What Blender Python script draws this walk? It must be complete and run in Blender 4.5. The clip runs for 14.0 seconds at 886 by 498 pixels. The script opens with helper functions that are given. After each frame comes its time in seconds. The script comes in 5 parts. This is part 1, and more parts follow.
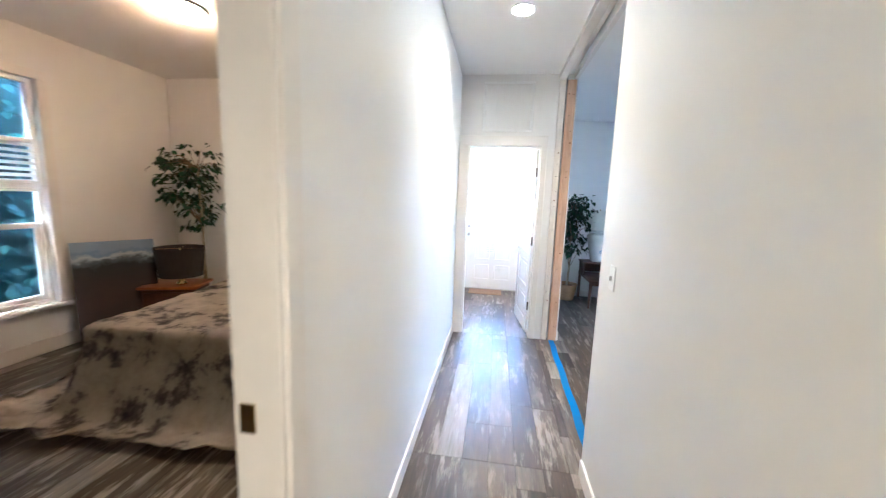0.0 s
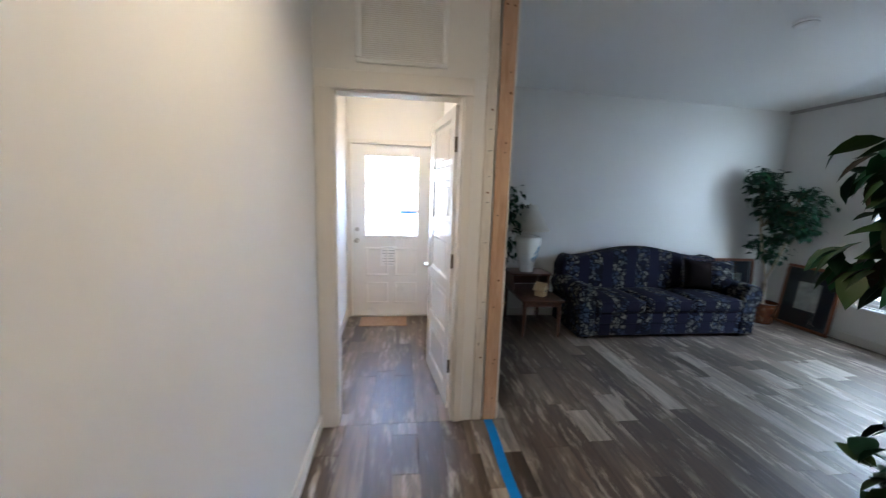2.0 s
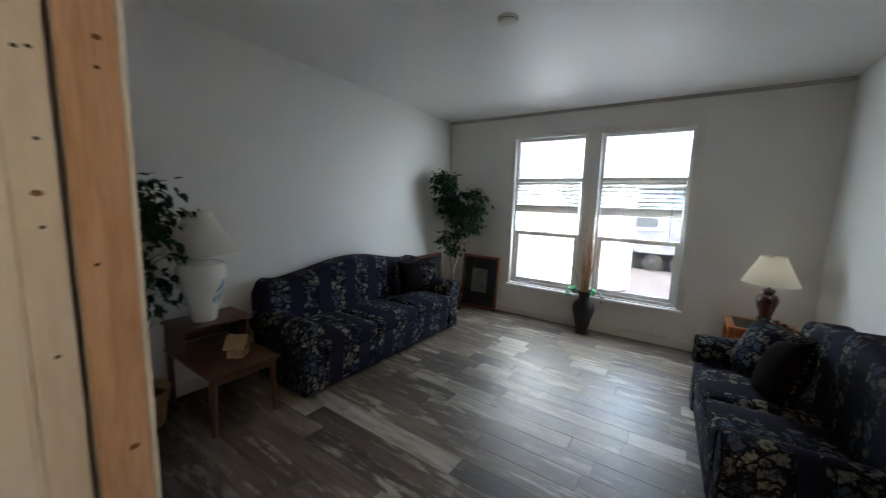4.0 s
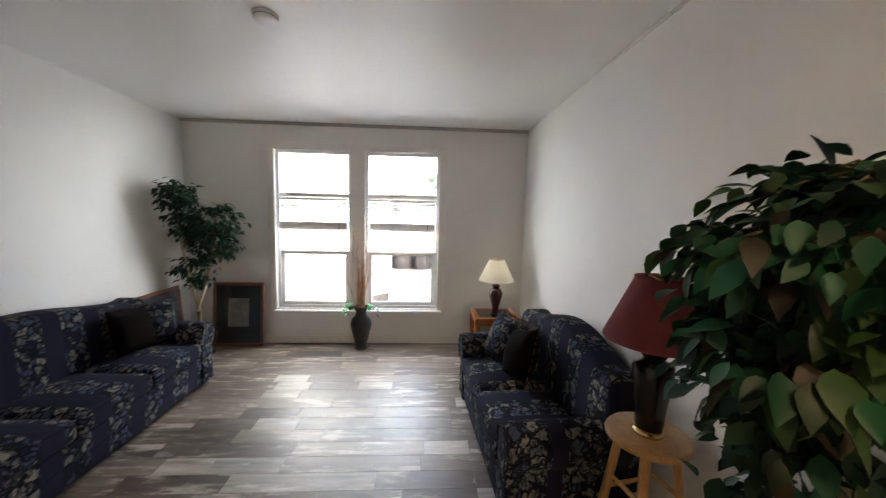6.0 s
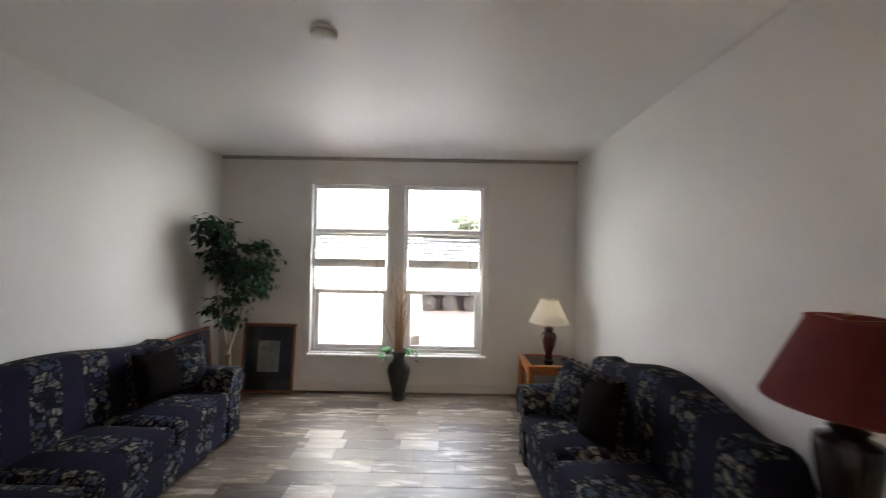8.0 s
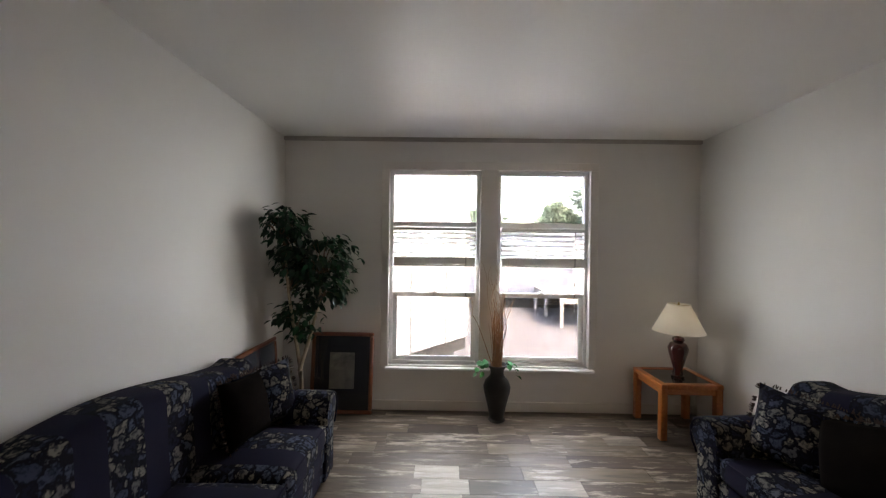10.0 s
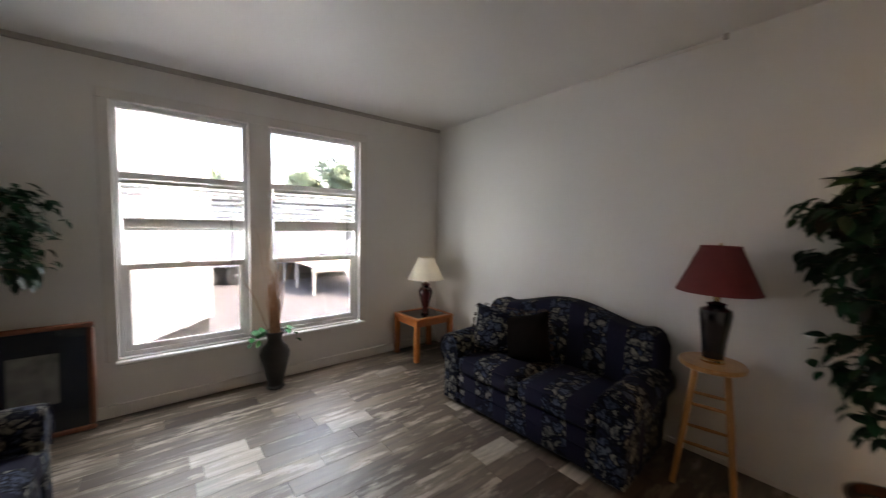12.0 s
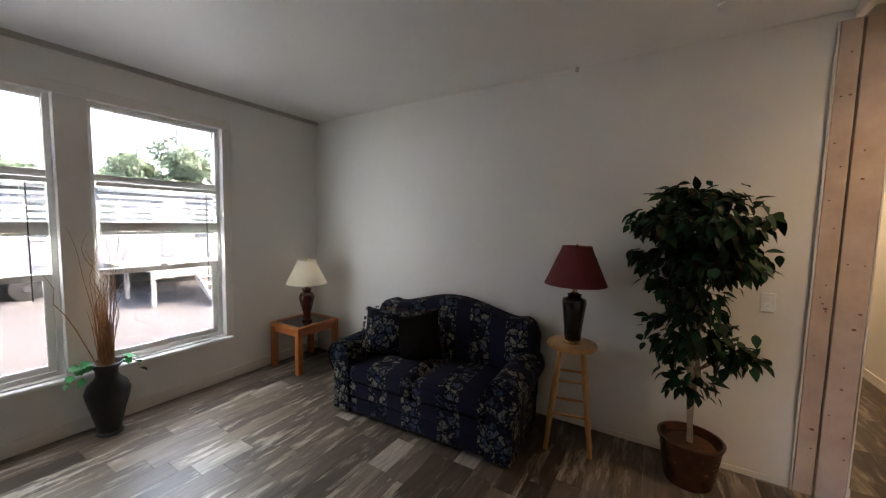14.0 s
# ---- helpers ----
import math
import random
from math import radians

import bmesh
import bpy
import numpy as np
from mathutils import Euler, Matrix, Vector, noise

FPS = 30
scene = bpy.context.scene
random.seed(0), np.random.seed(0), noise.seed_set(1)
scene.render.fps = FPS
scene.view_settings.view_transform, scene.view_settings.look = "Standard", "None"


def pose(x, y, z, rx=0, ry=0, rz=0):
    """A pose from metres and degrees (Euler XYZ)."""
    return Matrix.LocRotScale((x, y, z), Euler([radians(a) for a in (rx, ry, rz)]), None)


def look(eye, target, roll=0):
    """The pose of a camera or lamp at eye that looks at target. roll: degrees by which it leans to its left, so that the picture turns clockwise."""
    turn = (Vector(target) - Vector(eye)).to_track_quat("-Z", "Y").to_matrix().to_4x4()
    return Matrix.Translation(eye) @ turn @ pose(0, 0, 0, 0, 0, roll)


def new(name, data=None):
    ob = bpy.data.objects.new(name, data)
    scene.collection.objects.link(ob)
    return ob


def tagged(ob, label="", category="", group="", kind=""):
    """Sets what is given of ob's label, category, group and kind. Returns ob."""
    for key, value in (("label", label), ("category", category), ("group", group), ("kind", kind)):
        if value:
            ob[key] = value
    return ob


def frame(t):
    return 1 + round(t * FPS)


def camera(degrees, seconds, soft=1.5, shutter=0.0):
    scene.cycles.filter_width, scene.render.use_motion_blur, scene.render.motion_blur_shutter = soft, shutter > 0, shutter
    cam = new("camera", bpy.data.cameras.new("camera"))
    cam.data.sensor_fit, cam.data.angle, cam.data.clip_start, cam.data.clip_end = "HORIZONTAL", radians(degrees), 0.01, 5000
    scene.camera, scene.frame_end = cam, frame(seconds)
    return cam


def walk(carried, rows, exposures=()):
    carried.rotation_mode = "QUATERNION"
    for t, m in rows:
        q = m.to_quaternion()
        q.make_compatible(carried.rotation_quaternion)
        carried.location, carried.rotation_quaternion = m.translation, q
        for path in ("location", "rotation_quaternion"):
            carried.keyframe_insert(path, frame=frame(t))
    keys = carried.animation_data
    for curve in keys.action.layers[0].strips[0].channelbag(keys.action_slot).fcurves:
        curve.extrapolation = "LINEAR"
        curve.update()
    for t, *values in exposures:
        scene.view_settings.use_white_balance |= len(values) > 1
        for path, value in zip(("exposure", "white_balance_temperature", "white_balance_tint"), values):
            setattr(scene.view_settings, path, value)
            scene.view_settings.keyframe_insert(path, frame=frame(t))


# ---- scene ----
cam = camera(102.2, 14.0, soft=1.2, shutter=0.5)
PATH = [
    (0, (0.119, -0.004, 1.485), (-0.165, 1.956, 1.208), 2.1),
    (0.5, (0.111, 0.396, 1.481), (-0.043, 2.368, 1.186), 1.6),
    (1, (0.089, 0.898, 1.499), (0.018, 2.872, 1.19), 1.5),
    (1.5, (0.060, 1.372, 1.507), (0.032, 3.348, 1.2), 1.6),
    (2, (0.177, 1.716, 1.497), (0.419, 3.677, 1.19), 1.8),
    (2.5, (0.266, 2.039, 1.494), (0.85, 3.928, 1.191), 2.0),
    (3, (0.334, 2.363, 1.537), (1.352, 4.057, 1.229), 2.2),
    (3.5, (0.434, 2.588, 1.481), (1.855, 3.969, 1.216), 1.8),
    (4, (0.587, 2.910, 1.519), (2.220, 4.032, 1.253), 1.8),
    (6.5, (0.744, 3.174, 1.695), (2.721, 2.903, 1.559), 1.1),
    (7, (0.713, 3.225, 1.72), (2.695, 2.958, 1.683), 0.7),
    (7.5, (0.803, 3.244, 1.64), (2.798, 3.108, 1.658), 0.8),
    (8, (1.056, 3.382, 1.589), (3.055, 3.392, 1.612), 1.0),
    (8.5, (1.249, 3.613, 1.516), (3.237, 3.82, 1.572), 1.3),
    (11, (1.734, 4.685, 1.645), (3.672, 4.197, 1.579), 1.6),
    (11.5, (1.592, 4.744, 1.497), (3.366, 3.822, 1.455), 1.4),
    (12, (1.568, 4.697, 1.512), (3.113, 3.435, 1.37), 1.2),
    (12.5, (1.618, 4.773, 1.566), (2.911, 3.256, 1.402), 1.2),
    (13, (1.615, 4.774, 1.601), (2.779, 3.155, 1.438), 1.3),
    (13.5, (1.641, 4.776, 1.582), (2.698, 3.086, 1.425), 1.1),
    (14, (1.672, 4.744, 1.573), (2.700, 3.036, 1.413), 1.3),
]
EXPOSURES = [(0, 8.97, 4950, 2), (0.5, 8.4, 5100, 1), (1, 7.92, 5350, 1), (1.5, 7.65, 5450, 2), (2.0, 7.5, 5850, 4), (2.5, 7.2, 6500, 4), (3.5, 6.9, 6700, 3),
             (4, 7.1, 6800, 4), (6.5, 7.82, 7800, 13), (7.5, 7.62, 7900, 14), (8.5, 7.28, 8000, 14), (11, 6.95, 8100, 15), (11.5, 7.03, 8050, 15), (12, 7.05, 7950, 14), (12.5, 7.0, 7850, 14), (14, 7.07, 7700, 12)]
walk(cam, [(t, look(eye, target, roll)) for t, eye, target, roll in PATH], EXPOSURES)

# ---- world, sun, lamps ----
world = bpy.data.worlds.new("world")
scene.world = world
world.use_nodes = True
_sky = world.node_tree.nodes.new("ShaderNodeTexSky")
_sky.sky_type = "NISHITA"
_sky.sun_disc = False
_sky.sun_elevation, _sky.sun_rotation = radians(52), radians(215)
_sky.dust_density = 4.0
_bg = world.node_tree.nodes["Background"]
_bg.inputs["Strength"].default_value = 0.15
world.node_tree.links.new(_sky.outputs["Color"], _bg.inputs["Color"])


def lamp(name, kind, m, energy, colour, size=0.1, spread=None):
    data = bpy.data.lights.new(name, kind)
    data.energy, data.color = energy, colour
    if kind == "SUN":
        data.angle = radians(size)
    elif kind == "AREA":
        data.shape, data.size = "DISK", size
        if spread:
            data.spread = radians(spread)
    else:
        data.shadow_soft_size = size
    ob = new(name, data)
    ob.matrix_world = m
    return ob


lamp("sun", "SUN", look((-6, -8.6, 13.4), (0, 0, 0)), 0.5, (1.0, 0.96, 0.90), 12.0)
# The second one is unseen, added for the warm glow down the hall.
HALL_LIGHTS = [(0.22, 2.62, 0.056), (0.19, -1.2, 0.105)]
ENTRY_LIGHT = (0.10, 4.95)
for hx, hy, watts in HALL_LIGHTS:
    lamp("downlight_lamp", "AREA", pose(hx, hy, 2.728), watts, (1.0, 0.72, 0.46), 0.12, 132)
# Weak lamp added inside the cream shade to brighten it.
lamp("shade_fill", "POINT", pose(4.84, 2.27, 0.93), 0.0030, (1.0, 0.96, 0.87), 0.03)
lamp("entry_lamp", "AREA", pose(ENTRY_LIGHT[0], ENTRY_LIGHT[1], 2.728), 0.062, (1.0, 0.72, 0.47), 0.12)
# lamps added in the two windows in place of daylight: up as from the bright yard, down as from the sky, and along the
# two side walls
SKYLIGHT = (0.76, 0.88, 1.0)
for wy, side in ((3.396, -1), (4.462, 1)):
    for way, watts, wide, high in (((-0.57, 0, 0.82), 0.076, 0.80, 0.12), ((-0.66, 0, -0.75), 0.125, 0.80, 0.12), ((-0.56, 0.83 * side, 0), 0.037 if side > 0 else 0.031, 0.50, 1.80)):
        eye = Vector((5.215, wy, 1.42))
        _w = lamp("window_fill_lamp", "AREA", look(tuple(eye), tuple(eye + Vector(way))), watts, SKYLIGHT, 0.8, 96 if way[2] < 0 else 76)
        _w.data.shape, _w.data.size, _w.data.size_y = "RECTANGLE", wide, high
BED_LIGHT = (-2.15, 2.42)
lamp("bedroom_lamp", "POINT", pose(BED_LIGHT[0], BED_LIGHT[1], 2.60), 0.050, (1.0, 0.50, 0.21), 0.06)

# ---- materials ----


def nodes_of(name):
    m = bpy.data.materials.new(name)
    m.use_nodes = True
    return m, m.node_tree.nodes, m.node_tree.links, m.node_tree.nodes["Principled BSDF"]


def ramp(nodes, stops):
    r = nodes.new("ShaderNodeValToRGB")
    e = r.color_ramp.elements
    while len(e) < len(stops):
        e.new(0.5)
    for el, (p, c) in zip(e, stops):
        el.position, el.color = p, (*c, 1)
    return r


def noise_node(nodes, links, scale, detail=4, rough=0.55, coord="Object", stretch=None, offset=None):
    tc = nodes.new("ShaderNodeTexCoord")
    n = nodes.new("ShaderNodeTexNoise")
    n.inputs["Scale"].default_value, n.inputs["Detail"].default_value, n.inputs["Roughness"].default_value = scale, detail, rough
    src = tc.outputs[coord]
    if offset:
        info = nodes.new("ShaderNodeObjectInfo")
        add = nodes.new("ShaderNodeVectorMath")
        mul = nodes.new("ShaderNodeMath")
        mul.operation, mul.inputs[1].default_value = "MULTIPLY", offset
        links.new(info.outputs["Random"], mul.inputs[0])
        links.new(src, add.inputs[0])
        links.new(mul.outputs[0], add.inputs[1])
        src = add.outputs[0]
    if stretch:
        mp = nodes.new("ShaderNodeMapping")
        mp.inputs["Scale"].default_value = stretch
        links.new(src, mp.inputs["Vector"])
        src = mp.outputs[0]
    links.new(src, n.inputs["Vector"])
    return n


def bump(nodes, links, bsdf, height, strength, distance):
    b = nodes.new("ShaderNodeBump")
    b.inputs["Strength"].default_value, b.inputs["Distance"].default_value = strength, distance
    links.new(height, b.inputs["Height"])
    links.new(b.outputs[0], bsdf.inputs["Normal"])


def surface(name, a, b, rough=0.6, scale=6.0, metal=0.0, fine=80.0, relief=0.15, depth=0.002, stretch=None, spread=0.08, coat=0.0, spec=0.5):
    """Two close colours mixed by a broad noise, with fine relief and a roughness that wanders."""
    m, nodes, links, bsdf = nodes_of(name)
    n = noise_node(nodes, links, scale, 5, 0.6, stretch=stretch)
    r = ramp(nodes, [(0.3, a), (0.7, b)])
    links.new(n.outputs["Fac"], r.inputs["Fac"])
    links.new(r.outputs["Color"], bsdf.inputs["Base Color"])
    mr = nodes.new("ShaderNodeMapRange")
    mr.inputs["To Min"].default_value, mr.inputs["To Max"].default_value = rough - spread, rough + spread
    links.new(n.outputs["Fac"], mr.inputs["Value"])
    links.new(mr.outputs[0], bsdf.inputs["Roughness"])
    f = noise_node(nodes, links, fine, 3, 0.6, stretch=stretch)
    bump(nodes, links, bsdf, f.outputs["Fac"], relief, depth)
    bsdf.inputs["Metallic"].default_value = metal
    bsdf.inputs["Coat Weight"].default_value = coat
    bsdf.inputs["Specular IOR Level"].default_value = spec
    return m


def wood(name, dark, light, grain=(1, 14, 14), scale=4.0, rough=0.4, coat=0.15):
    m, nodes, links, bsdf = nodes_of(name)
    n = noise_node(nodes, links, scale, 8, 0.65, stretch=grain, offset=20)
    w = noise_node(nodes, links, scale * 4, 4, 0.6, stretch=grain, offset=20)
    mx = nodes.new("ShaderNodeMath")
    mx.operation = "MULTIPLY_ADD"
    mx.inputs[1].default_value = 0.35
    links.new(w.outputs["Fac"], mx.inputs[0])
    links.new(n.outputs["Fac"], mx.inputs[2])
    r = ramp(nodes, [(0.5, dark), (0.85, light)])
    links.new(mx.outputs[0], r.inputs["Fac"])
    links.new(r.outputs["Color"], bsdf.inputs["Base Color"])
    bsdf.inputs["Roughness"].default_value = rough
    bsdf.inputs["Coat Weight"].default_value = coat
    bump(nodes, links, bsdf, w.outputs["Fac"], 0.12, 0.001)
    return m


def plank_material(name, tones):
    m, nodes, links, bsdf = nodes_of(name)
    info = nodes.new("ShaderNodeObjectInfo")
    tone = ramp(nodes, tones)
    links.new(info.outputs["Random"], tone.inputs["Fac"])
    grain = noise_node(nodes, links, 2.6, 8, 0.62, stretch=(11, 1.0, 1), offset=37)
    gr = ramp(nodes, [(0.30, (0.42, 0.39, 0.37)), (0.50, (1, 1, 1)), (0.68, (1.35, 1.30, 1.26))])
    links.new(grain.outputs["Fac"], gr.inputs["Fac"])
    mul = nodes.new("ShaderNodeMix")
    mul.data_type, mul.blend_type = "RGBA", "MULTIPLY"
    mul.inputs["Factor"].default_value = 1.0
    links.new(tone.outputs["Color"], mul.inputs["A"])
    links.new(gr.outputs["Color"], mul.inputs["B"])
    streak = noise_node(nodes, links, 2.7, 10, 0.70, stretch=(6.5, 1.0, 1), offset=91)
    sr = ramp(nodes, [(0.51, (0, 0, 0)), (0.60, (1, 1, 1))])
    links.new(streak.outputs["Fac"], sr.inputs["Fac"])
    mix = nodes.new("ShaderNodeMix")
    mix.data_type = "RGBA"
    sc = nodes.new("ShaderNodeMath")
    sc.operation, sc.inputs[1].default_value = "MULTIPLY", 0.58
    patch = noise_node(nodes, links, 1.9, 3, 0.55, stretch=(2.0, 1.0, 1), offset=53)
    pr = ramp(nodes, [(0.42, (0.12, 0.12, 0.12)), (0.60, (1, 1, 1))])
    links.new(patch.outputs["Fac"], pr.inputs["Fac"])
    worn = nodes.new("ShaderNodeMath")
    worn.operation = "MULTIPLY"
    links.new(sr.outputs["Color"], worn.inputs[0])
    links.new(pr.outputs["Color"], worn.inputs[1])
    links.new(worn.outputs[0], sc.inputs[0])
    links.new(sc.outputs[0], mix.inputs["Factor"])
    links.new(mul.outputs["Result"], mix.inputs["A"])
    mix.inputs["B"].default_value = (0.52, 0.455, 0.385, 1)
    links.new(mix.outputs["Result"], bsdf.inputs["Base Color"])
    mr = nodes.new("ShaderNodeMapRange")
    mr.inputs["To Min"].default_value, mr.inputs["To Max"].default_value = 0.34, 0.56
    links.new(grain.outputs["Fac"], mr.inputs["Value"])
    links.new(mr.outputs[0], bsdf.inputs["Roughness"])
    bump(nodes, links, bsdf, grain.outputs["Fac"], 0.28, 0.002)
    return m


def fabric(name, axis, period=0.30, band=0.57):
    """Navy cloth: plain stripes between bands of cream and blue flowers. axis: along which the stripes follow one another."""
    m, nodes, links, bsdf = nodes_of(name)
    tc = nodes.new("ShaderNodeTexCoord")
    sep = nodes.new("ShaderNodeSeparateXYZ")
    links.new(tc.outputs["Object"], sep.inputs[0])
    fr = nodes.new("ShaderNodeMath")
    fr.operation, fr.inputs[1].default_value = "MULTIPLY_ADD", 1 / period
    fr.inputs[2].default_value = 50.28
    links.new(sep.outputs[axis], fr.inputs[0])
    fx = nodes.new("ShaderNodeMath")
    fx.operation = "FRACT"
    links.new(fr.outputs[0], fx.inputs[0])
    lt = nodes.new("ShaderNodeMath")
    lt.operation, lt.inputs[1].default_value = "LESS_THAN", band
    links.new(fx.outputs[0], lt.inputs[0])
    warp = noise_node(nodes, links, 16, 3, 0.6)
    vm = nodes.new("ShaderNodeMix")
    vm.data_type, vm.blend_type = "RGBA", "LINEAR_LIGHT"
    vm.inputs["Factor"].default_value = 0.05
    links.new(tc.outputs["Object"], vm.inputs["A"])
    links.new(warp.outputs["Color"], vm.inputs["B"])
    ve = nodes.new("ShaderNodeTexVoronoi")
    ve.feature = "DISTANCE_TO_EDGE"
    vo = nodes.new("ShaderNodeTexVoronoi")
    for v in (ve, vo):
        v.inputs["Scale"].default_value = 17
        links.new(vm.outputs["Result"], v.inputs["Vector"])
    sp = nodes.new("ShaderNodeSeparateColor")
    links.new(vo.outputs["Color"], sp.inputs[0])
    petals = ramp(nodes, [(0.0, (0.006, 0.007, 0.018)), (0.12, (0.009, 0.011, 0.028)), (0.16, (0.032, 0.043, 0.080)), (0.46, (0.062, 0.080, 0.122)), (0.52, (0.10, 0.104, 0.105)), (0.80, (0.15, 0.148, 0.132)), (1.0, (0.21, 0.20, 0.168))])
    petals.color_ramp.interpolation = "LINEAR"
    links.new(sp.outputs[0], petals.inputs["Fac"])
    line = ramp(nodes, [(0.06, (0, 0, 0)), (0.16, (1, 1, 1))])
    links.new(ve.outputs["Distance"], line.inputs["Fac"])
    curl = noise_node(nodes, links, 46, 3, 0.6)
    cr = ramp(nodes, [(0.40, (0.20, 0.22, 0.28)), (0.53, (1, 1, 1))])
    links.new(curl.outputs["Fac"], cr.inputs["Fac"])
    shaded = nodes.new("ShaderNodeMix")
    shaded.data_type, shaded.blend_type = "RGBA", "MULTIPLY"
    shaded.inputs["Factor"].default_value = 1.0
    links.new(petals.outputs["Color"], shaded.inputs["A"])
    links.new(cr.outputs["Color"], shaded.inputs["B"])
    fl = nodes.new("ShaderNodeMix")
    fl.data_type = "RGBA"
    links.new(line.outputs["Color"], fl.inputs["Factor"])
    fl.inputs["A"].default_value = (0.0035, 0.004, 0.010, 1)
    links.new(shaded.outputs["Result"], fl.inputs["B"])
    mix = nodes.new("ShaderNodeMix")
    mix.data_type = "RGBA"
    links.new(lt.outputs[0], mix.inputs["Factor"])
    mix.inputs["A"].default_value = (0.0095, 0.0090, 0.024, 1)
    links.new(fl.outputs["Result"], mix.inputs["B"])
    links.new(mix.outputs["Result"], bsdf.inputs["Base Color"])
    bsdf.inputs["Roughness"].default_value = 0.85
    bsdf.inputs["Specular IOR Level"].default_value = 0.15
    weave = noise_node(nodes, links, 420, 2, 0.5)
    bump(nodes, links, bsdf, weave.outputs["Fac"], 0.3, 0.001)
    return m


def leaf_material(name, dark, light, rough=0.5):
    m, nodes, links, bsdf = nodes_of(name)
    info = nodes.new("ShaderNodeObjectInfo")
    geo = nodes.new("ShaderNodeNewGeometry")
    add = nodes.new("ShaderNodeMath")
    add.operation = "ADD"
    links.new(info.outputs["Random"], add.inputs[0])
    links.new(geo.outputs["Random Per Island"], add.inputs[1])
    fr = nodes.new("ShaderNodeMath")
    fr.operation = "FRACT"
    links.new(add.outputs[0], fr.inputs[0])
    r = ramp(nodes, [(0.0, dark), (0.8, light), (1.0, (light[0] * 1.2, light[1] * 1.2, light[2]))])
    links.new(fr.outputs[0], r.inputs["Fac"])
    links.new(r.outputs["Color"], bsdf.inputs["Base Color"])
    bsdf.inputs["Roughness"].default_value = rough
    bsdf.inputs["Specular IOR Level"].default_value = 0.22
    n = noise_node(nodes, links, 60, 2)
    bump(nodes, links, bsdf, n.outputs["Fac"], 0.15, 0.001)
    return m


def glass_material(name, tint):
    m, nodes, links, bsdf = nodes_of(name)
    bsdf.inputs["Base Color"].default_value = (*tint, 1)
    bsdf.inputs["Roughness"].default_value = 0.0
    bsdf.inputs["IOR"].default_value = 1.45
    bsdf.inputs["Transmission Weight"].default_value = 1.0
    return m


def glowing(name, colour, strength):
    m, nodes, links, bsdf = nodes_of(name)
    bsdf.inputs["Base Color"].default_value = (0.9, 0.9, 0.88, 1)
    bsdf.inputs["Emission Color"].default_value = (*colour, 1)
    bsdf.inputs["Emission Strength"].default_value = strength
    return m


def let_light_through(m, colour, share):
    """Thin sheet: part of the light passes through, scattered."""
    nodes, links = m.node_tree.nodes, m.node_tree.links
    t, mix = nodes.new("ShaderNodeBsdfTranslucent"), nodes.new("ShaderNodeMixShader")
    t.inputs["Color"].default_value = (*colour, 1)
    mix.inputs["Fac"].default_value = share
    links.new(nodes["Principled BSDF"].outputs[0], mix.inputs[1])
    links.new(t.outputs[0], mix.inputs[2])
    links.new(mix.outputs[0], nodes["Material Output"].inputs["Surface"])


WALL = surface("wall_paint", (0.735, 0.72, 0.695), (0.76, 0.745, 0.72), 0.60, 1.3, fine=160, relief=0.10, depth=0.001, spread=0.05)
CEIL = surface("ceiling_paint", (0.80, 0.79, 0.77), (0.83, 0.82, 0.80), 0.46, 1.0, fine=120, relief=0.12, depth=0.001, spread=0.06)
TRIM = surface("trim_paint", (0.70, 0.67, 0.63), (0.75, 0.72, 0.68), 0.45, 3, fine=60, relief=0.05, depth=0.001)
# Cove strip: the grey holds the shade under the ceiling edge.
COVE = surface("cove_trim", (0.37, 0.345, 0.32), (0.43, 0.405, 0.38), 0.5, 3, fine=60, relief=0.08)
VINYL = surface("white_vinyl", (0.78, 0.78, 0.77), (0.82, 0.82, 0.81), 0.35, 4, fine=40, relief=0.03)
DOORPAINT = surface("white_door_paint", (0.77, 0.76, 0.74), (0.81, 0.80, 0.78), 0.30, 3, fine=90, relief=0.04)
PLANK = plank_material("weathered_plank", [(0.0, (0.040, 0.027, 0.020)), (0.35, (0.070, 0.050, 0.037)), (0.75, (0.108, 0.081, 0.062)), (1.0, (0.158, 0.126, 0.100))])
PLANK_PALE = plank_material("pale_weathered_plank", [(0.0, (0.17, 0.147, 0.126)), (0.5, (0.25, 0.22, 0.19)), (1.0, (0.33, 0.295, 0.255))])
SUBFLOOR = surface("dark_joint", (0.015, 0.012, 0.010), (0.03, 0.025, 0.02), 0.8)
STUD = wood("raw_pine", (0.44, 0.27, 0.175), (0.60, 0.41, 0.29), (10, 10, 0.8), 3, 0.7, 0.0)
KNOT = surface("timber_knot", (0.13, 0.06, 0.03), (0.24, 0.12, 0.06), 0.8, 90)
STUD_PALE = surface("pale_raw_edge", (0.43, 0.315, 0.26), (0.60, 0.48, 0.415), 0.8, 5, fine=50, relief=0.3)
STUD_WHITE = surface("whitewashed_stud", (0.60, 0.55, 0.50), (0.72, 0.68, 0.63), 0.8, 7, fine=50, relief=0.3, stretch=(6, 6, 1))
TAPE = surface("blue_tape", (0.0, 0.16, 0.50), (0.0, 0.20, 0.58), 0.5, 20, fine=100, relief=0.2)
# Dark tint added to dim the bright yard seen through the panes.
GLASS = glass_material("view_dimming_window_glass", (0.150, 0.153, 0.155))
# Weaker tint, added to hold down the entry door's glare.
ENTRY_GLASS = glass_material("entry_door_glass", (0.36, 0.365, 0.37))
CLEAR = glass_material("clear_glass", (0.88, 0.90, 0.90))
NICKEL = surface("satin_nickel", (0.42, 0.39, 0.35), (0.50, 0.47, 0.42), 0.3, 8, 1.0)
